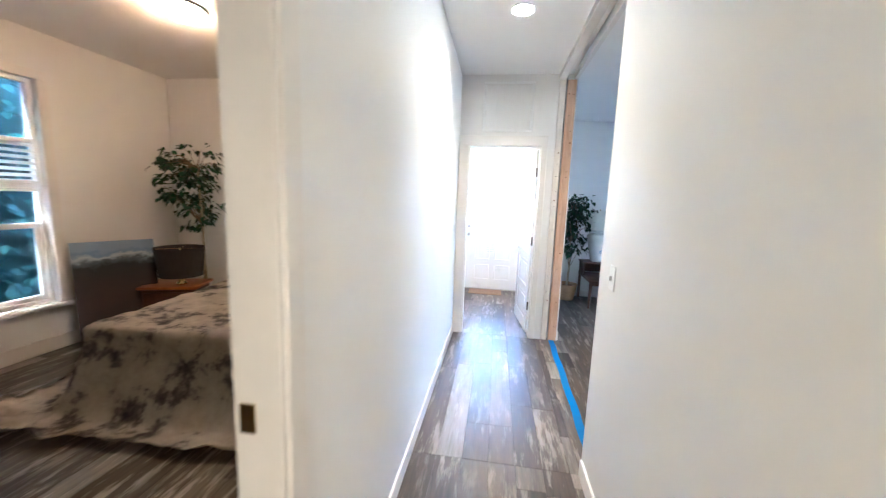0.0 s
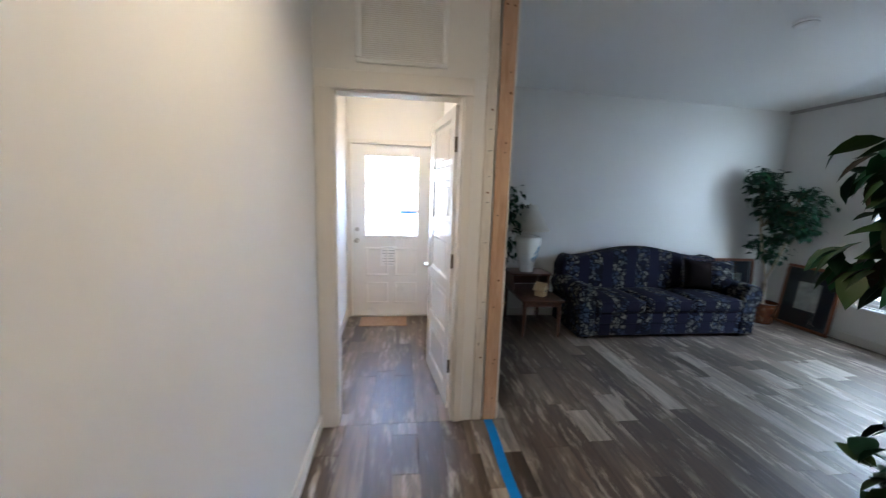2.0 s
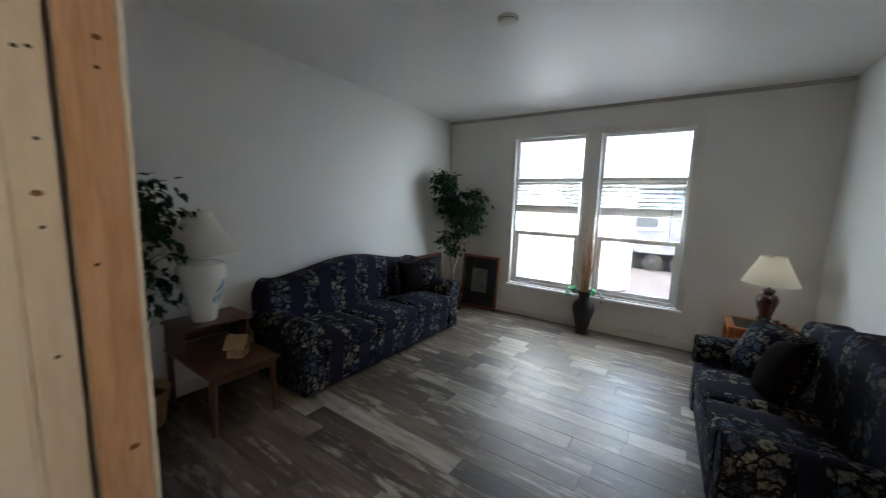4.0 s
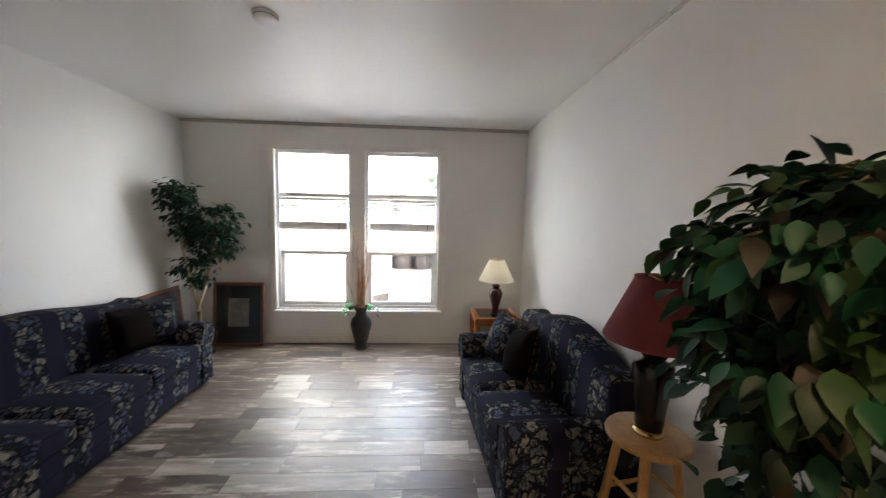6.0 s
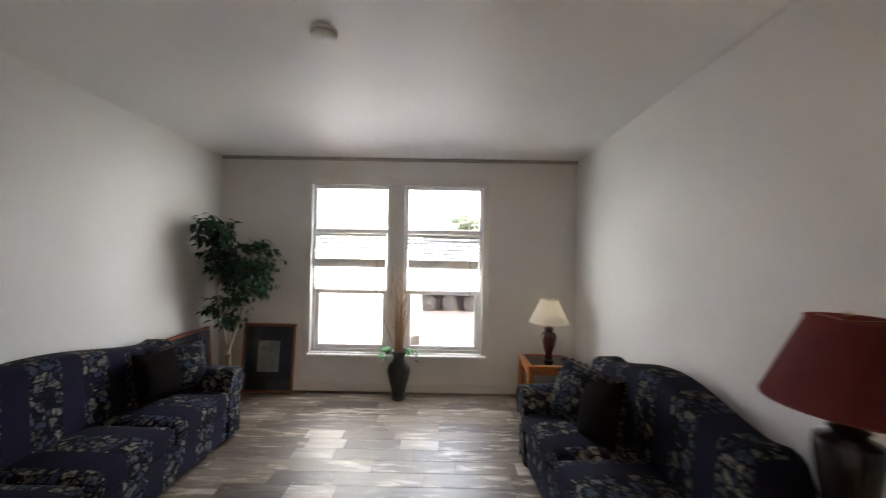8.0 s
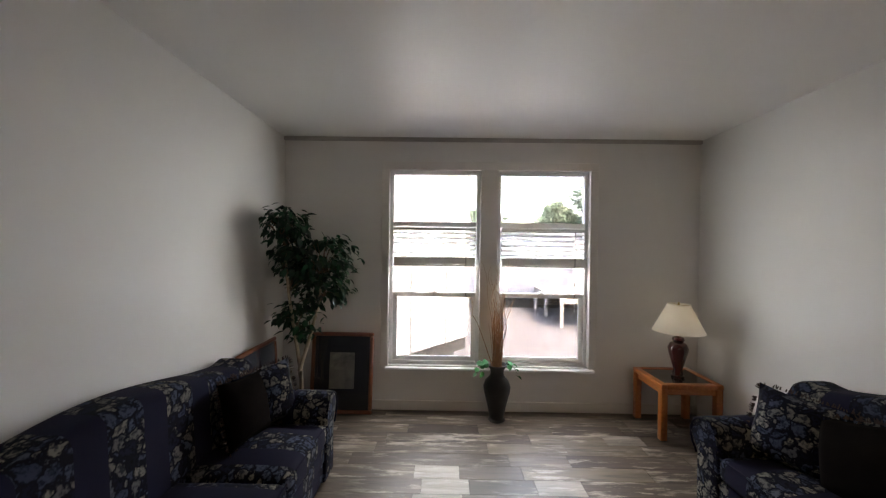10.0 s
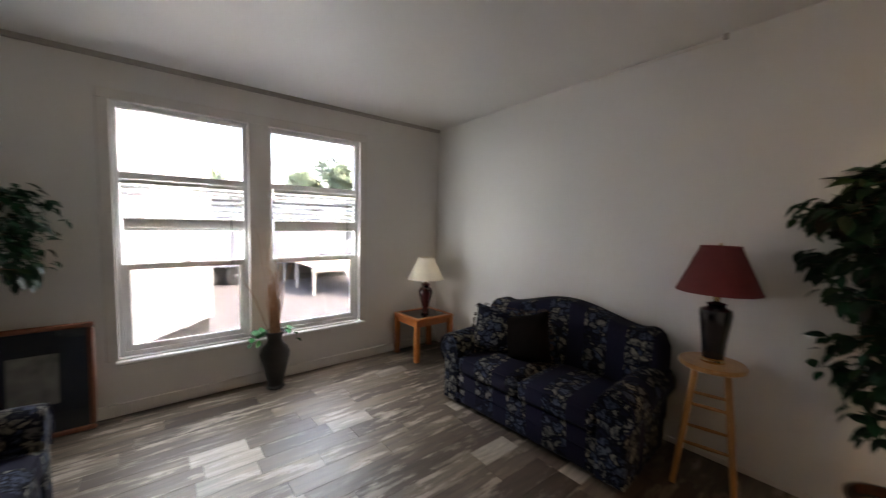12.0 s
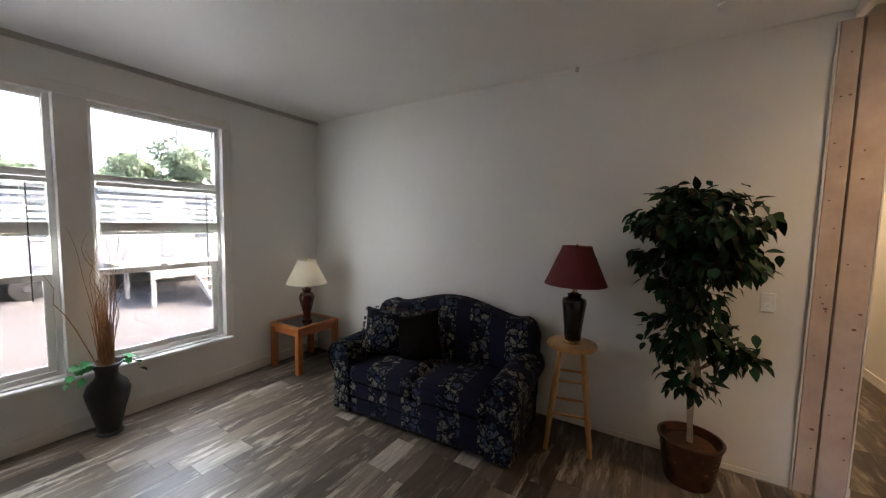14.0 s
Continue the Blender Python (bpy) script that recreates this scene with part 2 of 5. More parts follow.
BRASS = surface("brass", (0.62, 0.46, 0.22), (0.72, 0.55, 0.28), 0.25, 8, 1.0)
BLACKMETAL = surface("black_metal", (0.02, 0.02, 0.02), (0.03, 0.03, 0.03), 0.5, 8, 0.4)
BRONZE = surface("tarnished_bronze", (0.055, 0.038, 0.026), (0.10, 0.072, 0.050), 0.4, 20, 0.8)
GLOW_WARM = glowing("lit_diffuser", (1.0, 0.82, 0.62), 0.8)

# ---- mesh helpers ----


def add_box(bm, x0, y0, z0, x1, y1, z1, bevel=0.0, seg=1):
    r = bmesh.ops.create_cube(bm, size=1.0, matrix=Matrix.Translation(((x0 + x1) / 2, (y0 + y1) / 2, (z0 + z1) / 2)) @ Matrix.Diagonal((abs(x1 - x0), abs(y1 - y0), abs(z1 - z0), 1)))
    if bevel:
        edges = list({e for v in r["verts"] for e in v.link_edges})
        bmesh.ops.bevel(bm, geom=edges, offset=bevel, segments=seg, affect="EDGES", profile=0.5)
    return bm


def box(x0, y0, z0, x1, y1, z1, bevel=0.0, seg=1):
    return add_box(bmesh.new(), x0, y0, z0, x1, y1, z1, bevel, seg)


def add_lathe(bm, profile, n=24, at=(0, 0, 0), cap=True):
    rings = []
    for r, z in profile:
        rings.append([bm.verts.new((at[0] + r * math.cos(2 * math.pi * i / n), at[1] + r * math.sin(2 * math.pi * i / n), at[2] + z)) for i in range(n)])
    for a, b in zip(rings, rings[1:]):
        for i in range(n):
            bm.faces.new((a[i], a[(i + 1) % n], b[(i + 1) % n], b[i]))
    if cap:
        bm.faces.new(list(reversed(rings[0])))
        bm.faces.new(rings[-1])
    return bm


def lathe(profile, n=24, at=(0, 0, 0), cap=True):
    return add_lathe(bmesh.new(), profile, n, at, cap)


def add_tube(bm, points, radii, n=8):
    """A tapered tube through the points."""
    pts = [Vector(p) for p in points]
    rings = []
    for i, p in enumerate(pts):
        d = (pts[min(i + 1, len(pts) - 1)] - pts[max(i - 1, 0)]).normalized()
        q = d.to_track_quat("Z", "Y").to_matrix()
        rings.append([bm.verts.new(p + q @ Vector((radii[i] * math.cos(2 * math.pi * k / n), radii[i] * math.sin(2 * math.pi * k / n), 0))) for k in range(n)])
    for a, b in zip(rings, rings[1:]):
        for k in range(n):
            bm.faces.new((a[k], a[(k + 1) % n], b[(k + 1) % n], b[k]))
    bm.faces.new(list(reversed(rings[0])))
    bm.faces.new(rings[-1])
    return bm


def tube(points, radii, n=8):
    return add_tube(bmesh.new(), points, radii, n)


def extrude_outline(outline, y0, y1, bevel=0.0, seg=2):
    """A closed outline in x and z, given thickness along y."""
    bm = bmesh.new()
    a = [bm.verts.new((x, y0, z)) for x, z in outline]
    b = [bm.verts.new((x, y1, z)) for x, z in outline]
    n = len(outline)
    f0, f1 = bm.faces.new(a), bm.faces.new(list(reversed(b)))
    for i in range(n):
        bm.faces.new((a[(i + 1) % n], a[i], b[i], b[(i + 1) % n]))
    bmesh.ops.recalc_face_normals(bm, faces=bm.faces[:])
    if bevel:
        edges = list({e for f in (f0, f1) for e in f.edges})
        bmesh.ops.bevel(bm, geom=edges, offset=bevel, segments=seg, affect="EDGES", profile=0.5)
    return bm


def mesh_of(name, bm, material, smooth=40):
    me = bpy.data.meshes.new(name)
    bmesh.ops.recalc_face_normals(bm, faces=bm.faces[:])
    bm.to_mesh(me)
    bm.free()
    me.materials.append(material)
    if smooth:
        me.shade_smooth()
        me.set_sharp_from_angle(angle=radians(smooth))
    return me


def part(name, bm, material, parent, label="", m=None, smooth=40):
    ob = new(name, mesh_of(name, bm, material, smooth))
    ob.parent = parent
    if m is not None:
        ob.matrix_basis = m
    if label:
        ob["label"] = label
    return ob


def thing(name, m, label, category, group=""):
    return_ob = new(name)
    return_ob.empty_display_size = 0.1
    return_ob.matrix_basis = m
    return tagged(return_ob, label, category, group)


def setting(name, bm, material, label="", smooth=40):
    return tagged(new(name, mesh_of(name, bm, material, smooth)), label, "", "", "structure")


def setting_root(name, label=""):
    return tagged(new(name), label, "", "", "structure")


def wall(name, axis, c0, c1, a0, a1, z0, z1, holes=(), material=None, label="off-white painted plasterboard wall"):
    """A wall across x (axis x, along y) or across y (axis y, along x), with holes (a0, a1, z0, z1) cut right through."""
    us = sorted({a0, a1, *[h[0] for h in holes], *[h[1] for h in holes]})
    vs = sorted({z0, z1, *[h[2] for h in holes], *[h[3] for h in holes]})

    def solid(i, j):
        if not (0 <= i < len(us) - 1 and 0 <= j < len(vs) - 1):
            return False
        u, v = (us[i] + us[i + 1]) / 2, (vs[j] + vs[j + 1]) / 2
        return not any(h[0] < u < h[1] and h[2] < v < h[3] for h in holes)

    bm = bmesh.new()

    def quad(ps):
        bm.faces.new([bm.verts.new(p if axis == "x" else (p[1], p[0], p[2])) for p in ps])

    for i in range(len(us) - 1):
        for j in range(len(vs) - 1):
            if not solid(i, j):
                continue
            u0, u1, v0, v1 = us[i], us[i + 1], vs[j], vs[j + 1]
            for c in (c0, c1):
                quad([(c, u0, v0), (c, u1, v0), (c, u1, v1), (c, u0, v1)])
            if not solid(i - 1, j):
                quad([(c0, u0, v0), (c1, u0, v0), (c1, u0, v1), (c0, u0, v1)])
            if not solid(i + 1, j):
                quad([(c0, u1, v0), (c1, u1, v0), (c1, u1, v1), (c0, u1, v1)])
            if not solid(i, j - 1):
                quad([(c0, u0, v0), (c1, u0, v0), (c1, u1, v0), (c0, u1, v0)])
            if not solid(i, j + 1):
                quad([(c0, u0, v1), (c1, u0, v1), (c1, u1, v1), (c0, u1, v1)])
    bmesh.ops.remove_doubles(bm, verts=bm.verts[:], dist=0.0005)
    return setting(name, bm, material or WALL, label, 30)


# ---- structure ----
XL, XR = -0.306, 0.662          # hall side walls
GAP0, GAP1 = 0.797, 0.807       # the seam between the two halves of the house
XB = 0.905                      # living room side of the seam
FAR0, FAR1, XF = 0.734, 0.747, 0.846  # the same three at the entry's wall
XE = 5.145                      # window wall
YS, YN = 1.885, 5.942           # loveseat wall, end wall
YH = 3.872                      # hall end wall
XBED = -3.78                    # bedroom window wall
H = 2.756
TOP = 2.80
W1, W2 = (4.015, 4.909), (2.947, 3.845)
WZ = (0.435, 2.357)

wall("wall_east", "x", XE, XE + 0.15, -3.0, YN + 0.15, -0.1, TOP, [(*W1, *WZ), (*W2, *WZ)])
wall("wall_north", "y", YN, YN + 0.15, XBED, XE, -0.1, TOP, [(-0.385, 0.537, -0.02, 2.035)])
wall("wall_south", "y", YS - 0.11, YS, XB, XE, -0.1, TOP)
wall("wall_seam_hall", "x", XR, GAP0, -2.6, YS, -0.1, TOP)
wall("wall_seam_living", "x", GAP1, XB, -2.6, YS, -0.1, TOP)
wall("wall_entry_hall", "x", XR, FAR0, YH + 0.012, YN, -0.1, TOP)
wall("wall_entry_living", "x", FAR1, XF, YH + 0.012, YN, -0.1, TOP)
HD = (-0.205, 0.541)
wall("wall_hall_end", "y", YH, YH + 0.115, XBED, XR, -0.1, TOP, [(*HD, -0.02, 2.056)])
BD = (-0.14, 0.655)
wall("wall_hall_left", "x", XL - 0.115, XL, -2.6, YH, -0.1, TOP, [(*BD, -0.02, 2.05)])
wall("wall_hall_back", "y", -2.72, -2.6, XBED, XB, -0.1, TOP)
wall("wall_entry_left", "x", -0.54, -0.425, YH + 0.115, YN, -0.1, TOP)
BW = (1.72, 2.62)
wall("wall_bedroom_window", "x", XBED - 0.15, XBED, -2.6, YN, -0.1, TOP, [(*BW, *WZ)])

bm = bmesh.new()
for x0, z0, x1, z1 in ((GAP1, H, XE + 0.15, 2.658), ):
    a = [bm.verts.new(p) for p in ((x0, -3, z0), (x1, -3, z1), (x1, YN + .15, z1), (x0, YN + .15, z0))]
    b = [bm.verts.new((v.co.x, v.co.y, 2.86)) for v in a]
    bm.faces.new(a)
    bm.faces.new(b)
    for i in range(4):
        bm.faces.new((a[i], a[(i + 1) % 4], b[(i + 1) % 4], b[i]))
setting("ceiling_living", bm, CEIL, "off-white painted ceiling, slightly sloped")
setting("ceiling_hall", box(XBED - .15, -2.72, H, GAP0, YN + .15, 2.86), CEIL, "off-white painted flat ceiling")
setting("roof_seam_filler", box(GAP0, -2.72, 2.79, GAP1, YN, 2.86), SUBFLOOR)
setting("subfloor", box(XBED - .15, -3.0, -0.2, XE + .15, YN + .15, -0.006), SUBFLOOR)


def trim_boards(name, boards, material=None, label="", bevel=0.003):
    """Boards (x0, y0, z0, x1, y1, z1) of one piece of trim."""
    root = setting_root(name, label)
    for b in boards:
        part("board", box(*b, bevel), material or TRIM, root)
    return root


BB = 0.095
trim_boards("baseboard", [
    (XE - 0.014, YS, 0, XE, YN, BB), (XF, YN - 0.014, 0, XE - .014, YN, BB),
    (XB, YS, 0, XE - 0.014, YS + 0.006, 0.04), (XF, YH + .02, 0, XF + .014, YN - .014, BB),
    (XL, 0.735, 0, XL + 0.014, YH - 0.02, BB), (XL, -2.6, 0, XL + 0.014, BD[0] - .08, BB),
    (XR - 0.014, -2.6, 0, XR, YS, BB), (-0.425, YH + .135, 0, -0.411, YN, BB),
    (XR - .014, YH + .19, 0, XR, YN, BB),
    (XBED, -2.6, 0, XBED + 0.014, YH, BB + .03), (XBED + .014, YH - 0.014, 0, XL - .115, YH, BB + .03)], label="painted flat baseboard along the walls")
trim_boards("cove_trim", [(XE - 0.034, YS, 2.628, XE, YN, 2.676)], COVE, "trim strip between window wall and ceiling, greyed for the shade there")
# strip along the top of the loveseat wall, which stops short
trim_boards("ceiling_trim", [(2.27, YS, 2.69, 3.2, YS + .008, 2.712)], TRIM, "thin strip on the loveseat wall ending in a loose corner")
part("loose_end", box(2.25, YS, 2.69, 2.275, YS + 0.02, 2.745, 0.003), COVE, bpy.data.objects["ceiling_trim"], "dark torn end")
# boards on the ceiling along the seam
trim_boards("seam_header", [(XR, YS + .017, 2.705, FAR0, YH - .005, 2.757), (GAP1, YS + .017, 2.70, XF, YH - .005, 2.757)], TRIM, "painted boards along the ceiling seam")


def casing(name, axis, c0, c1, a0, a1, top, width, side=0.0, label="painted flat door casing"):
    """Two uprights and a head round an opening; c0 to c1 across the wall's face."""
    lw, rw = (width, width) if not side else (width, side)
    bs = [(a0 - lw, 0, a0, top), (a1, 0, a1 + rw, top), (a0 - lw, top, a1 + rw, top + width)]
    if axis == "y":
        return trim_boards(name, [(u0, c0, v0, u1, c1, v1) for u0, v0, u1, v1 in bs], label=label)
    return trim_boards(name, [(c0, u0, v0, c1, u1, v1) for u0, v0, u1, v1 in bs], label=label)


casing("casing_hall_door", "y", YH - 0.014, YH, *HD, 2.056, 0.097, 0.055)
casing("casing_bedroom_door", "x", XL, XL + 0.012, *BD, 2.05, 0.065)
casing("casing_entry_door", "y", YN - 0.014, YN, -0.372, 0.524, 2.022, 0.05)
J = 0.012
trim_boards("jamb_hall_door", [(HD[0], YH, 0, HD[0] + J, YH + .115, 2.056), (HD[1] - J, YH, 0, HD[1], YH + .115, 2.056), (HD[0] + J, YH, 2.056 - J, HD[1] - J, YH + .115, 2.056)], label="painted door jamb")
trim_boards("jamb_bedroom_door", [(XL - .115, BD[1] - J, 0, XL, BD[1], 2.05), (XL - .115, BD[0], 0, XL, BD[0] + J, 2.05), (XL - .115, BD[0] + J, 2.05 - J, XL, BD[1] - J, 2.05)], label="painted door jamb")
part("strike_plate", box(XL - .100, BD[1] - J - .002, 0.965, XL - .062, BD[1] - J, 1.035, 0.001), BRASS, bpy.data.objects["jamb_bedroom_door"], "metal strike plate")

# raw posts at the two ends of the wide opening
for nm, y0, y1, m_hall, m_liv, g0, g1, xb in (("post_far", YH - .004, YH + .012, STUD_WHITE, STUD, FAR0, FAR1, XF), ("post_near", YS, YS + .016, STUD_PALE, STUD_PALE, GAP0, GAP1, XB)):
    root = setting_root(nm, "raw timber ends of two seam walls with a dark gap")
    part("stud", box(XR + .01, y0, 0, g0, y1, 2.70, 0.003), m_hall, root, "pale raw timber")
    part("stud", box(g1, y0, 0, xb - .012, y1, 2.70, 0.003), m_liv, root, "bare pine")
    part("plasterboard_edge", box(XR, y0 + .004, 0, XR + .008, y1, 2.70, 0.001), WALL, root)
    part("plasterboard_edge", box(xb - .010, y0 + .004, 0, xb, y1, 2.70, 0.001), WALL, root)
    sy = y0 if nm == "post_far" else y1
    rnd = random.Random(nm)
    for i in range(26):
        sx = rnd.choice((rnd.uniform(XR + .03, g0 - .02), rnd.uniform(g1 + .02, xb - .03)))
        sz = rnd.uniform(0.1, 2.6)
        if i % 3:
            part("nail_mark", box(sx - .004, sy - .0012, sz - .003, sx + .004, sy + .0012, sz + .003), BLACKMETAL, root, smooth=0)
        else:
            r = rnd.uniform(.006, .011)
            part("knot", lathe([(.001, -.0008), (r, -.0008), (r, .0008), (.001, .0008)], 14), KNOT, root, "brown knot in the timber", pose(sx, sy, sz, 90) @ Matrix.Diagonal((1.0, 0.7, 1, 1)))

# floors: strips of vinyl plank, running along y
PLANK_MESHES = {}


def plank(length, width, material):
    key = (round(length, 3), round(width, 3), material.name)
    if key not in PLANK_MESHES:
        PLANK_MESHES[key] = mesh_of("plank", box(-width / 2 + .0006, -length / 2 + .0006, -0.006, width / 2 - .0006, length / 2 - .0006, 0.0, 0.0007), material, 0)
    return PLANK_MESHES[key]


def lay_floor(name, x0, x1, y0, y1, seed, lengths=(0.32, 0.45, 0.62, 0.90, 1.20), pitch=0.152):
    root = setting_root(name, "grey-brown weathered vinyl plank floor")
    rnd = random.Random(seed)
    k0 = math.floor(x0 / pitch)
    for k in range(k0, math.ceil(x1 / pitch)):
        a, b = max(x0, k * pitch), min(x1, (k + 1) * pitch)
        if b - a < 0.012:
            continue
        y = y0 - rnd.choice((0, .1, .2, .3))
        while y < y1 - .005:
            run = rnd.choice(lengths)
            n = y + run
            tone = PLANK_PALE if rnd.random() < (0.62 if run < 0.4 else 0.07) else PLANK
            s, e = max(y, y0), min(n, y1)
            if y1 - e < 0.06:
                e = n = y1
            if e - s > 0.01:
                ob = new("plank", plank(e - s, b - a, tone))
                ob.parent = root
                ob.location = ((a + b) / 2, (s + e) / 2, 0)
            y = n


lay_floor("floor_living", XR, XE, YS, YN, 1)
lay_floor("floor_hall", XL, XR, -2.6, YS, 2)
lay_floor("floor_hall_end", XL, XR, YS, YH, 3)
lay_floor("floor_entry", -0.425, XR, YH, YN, 4)
lay_floor("floor_bedroom", XBED, XL, -2.6, YH, 5, (0.9, 1.2, 1.3))
bm = bmesh.new()
nseg = 24
pts = [(0.752 - 0.030 * (i / nseg) + 0.004 * math.sin(i * .9), YH - .01 - (YH - YS - .02) * i / nseg) for i in range(nseg + 1)]
for (xa, ya), (xb, yb) in zip(pts, pts[1:]):
    vs = [bm.verts.new(p) for p in ((xa, ya, .0012), (xa + .058, ya, .0012), (xb + .058, yb, .0012), (xb, yb, .0012))]
    bm.faces.new(vs)
bmesh.ops.remove_doubles(bm, verts=bm.verts[:], dist=0.0002)
bmesh.ops.solidify(bm, geom=bm.faces[:], thickness=0.0008)
tagged(new("floor_tape", mesh_of("floor_tape", bm, TAPE)), "strip of blue painter's tape along the floor seam", "tape")


# ---- windows ----
def bx(bm, f, u0, v0, d0, u1, v1, d1, bev=0.003):
    """A box in window terms: u along the wall, v up, d outwards from the room face."""
    a, b = f(u0, d0), f(u1, d1)
    return add_box(bm, a[0], a[1], v0, b[0], b[1], v1, bev)


def window(name, f, u0, u1, v0, v1):
    root = setting_root(name, "white vinyl window with transom and lower sliding sash")
    t = 0.035
    for nm, r in (("window_frame", (u0, v0, u0 + t, v1)), ("window_frame", (u1 - t, v0, u1, v1)), ("window_frame", (u0 + t, v1 - t, u1 - t, v1)), ("window_frame", (u0 + t, v0, u1 - t, v0 + t))):
        part(nm, bx(bmesh.new(), f, r[0], r[1], 0.05, r[2], r[3], 0.125), VINYL, root)
    part("transom_bar", bx(bmesh.new(), f, u0 + t, 1.800, 0.055, u1 - t, 1.850, 0.12), VINYL, root)
    part("meeting_rail", bx(bmesh.new(), f, u0 + t, 1.105, 0.055, u1 - t, 1.150, 0.115), VINYL, root)
    s = 0.042
    for r in ((u0 + t, v0 + t, u0 + t + s, 1.105), (u1 - t - s, v0 + t, u1 - t, 1.105), (u0 + t + s, v0 + t, u1 - t - s, v0 + t + s)):
        part("sash_rail", bx(bmesh.new(), f, r[0], r[1], 0.062, r[2], r[3], 0.095), VINYL, root)
    for nm, r, d in (("pane", (u0 + t, 1.85, u1 - t, v1 - t), .095), ("pane", (u0 + t, 1.15, u1 - t, 1.80), .100), ("pane", (u0 + t + s, v0 + t + s, u1 - t - s, 1.105), .08)):
        p = part(nm, bx(bmesh.new(), f, r[0], r[1], d, r[2], r[3], d + .004, 0), GLASS, root, smooth=0)
        p.visible_shadow = False
    um = (u0 + u1) / 2
    part("sash_latch", bx(bmesh.new(), f, um - .025, 1.15, 0.055, um + .025, 1.165, 0.085), VINYL, root)
    return root


BLIND = surface("white_blind_slat", (0.80, 0.80, 0.79), (0.84, 0.84, 0.83), 0.4, 4, fine=40, relief=0.03)


def blind(f, u0, u1, slats, z_top=1.795, z_bot=1.41):
    o = f(u0, 0)
    root = thing("window_blind", pose(0, 0, 0), "white slatted window blind half drawn up, on the transom", "blind", "window blinds")
    part("headrail", bx(bmesh.new(), f, u0 + .04, z_top - .03, 0.012, u1 - .04, z_top, 0.05), VINYL, root)
    n = slats
    for i in range(n):
        z = z_top - .055 - i * ((z_top - z_bot - .14) / max(n - 1, 1))
        slat = bx(bmesh.new(), f, u0 + .045, z, 0.008, u1 - .045, z + .003, 0.056, 0)
        for v in slat.verts:
            v.co.z += (abs(v.co.x - o[0]) - .032) * .55
        part("slat", slat, BLIND, root, smooth=0)
    for i in range(9):
        z = z_bot + .022 + i * .0076
        part("slat", bx(bmesh.new(), f, u0 + .045, z, 0.008, u1 - .045, z + .0070, 0.056, 0), VINYL, root, smooth=0)
    part("bottom_rail", bx(bmesh.new(), f, u0 + .045, z_bot, 0.01, u1 - .045, z_bot + .02, 0.054), VINYL, root)
    for k in (0.18, 0.82):
        u = u0 + (u1 - u0) * k
        part("cord", bx(bmesh.new(), f, u - .001, z_bot, 0.03, u + .001, z_top - .02, 0.032, 0), VINYL, root, smooth=0)
    if slats > 3:
        part("wand", bx(bmesh.new(), f, u0 + .135, 0.98, 0.004, u0 + .141, z_top - .03, 0.010, 0.001), BLACKMETAL, root)
    return root


def east(u, d):
    return (XE + d, u)


def west(u, d):
    return (XBED - d, u)


let_light_through(BLIND, (0.95, 0.95, 0.95), 0.80)
window("window_1", east, *W1, *WZ)
window("window_2", east, *W2, *WZ)
window("window_3", west, *BW, *WZ)
blind(east, *W1, 6)
blind(east, *W2, 6)
blind(west, *BW, 7, 1.86, 1.42)
trim_boards("sill_living", [(XE - .05, 2.900, 0.398, XE + .06, 4.930, 0.425)], VINYL, "white window sill board across both windows", 0.006)
trim_boards("sill_bedroom", [(XBED - .06, 1.62, 0.398, XBED + .05, 2.73, 0.425)], VINYL, "white window sill board", 0.006)
c = 0.075
trim_boards("window_trim_living", [(XE - .012, W2[0] - c, .425, XE, W2[0], WZ[1]), (XE - .012, W1[1], .425, XE, W1[1] + c, WZ[1]), (XE - .012, W2[1], .425, XE, W1[0], WZ[1]), (XE - .012, W2[0] - c, WZ[1], XE, W1[1] + c, WZ[1] + c)], label="painted flat boards round the windows")
trim_boards("window_trim_bedroom", [(XBED, BW[1], .425, XBED + .012, BW[1] + c, WZ[1]), (XBED, BW[0] - c, .425, XBED + .012, BW[0], WZ[1]), (XBED, BW[0] - c, WZ[1], XBED + .012, BW[1] + c, WZ[1] + c)], label="painted flat boards round the window")

# ---- doors ----


def rect_frame(bm, x0, z0, x1, z1, y0, y1, w):
    """A raised rectangular moulding on a face across y."""
    for a in ((x0, z0, x1, z0 + w), (x0, z1 - w, x1, z1), (x0, z0 + w, x0 + w, z1 - w), (x1 - w, z0 + w, x1, z1 - w)):
        add_box(bm, a[0], y0, a[1], a[2], y1, a[3], min(w * .3, abs(y1 - y0) * .45))
    return bm


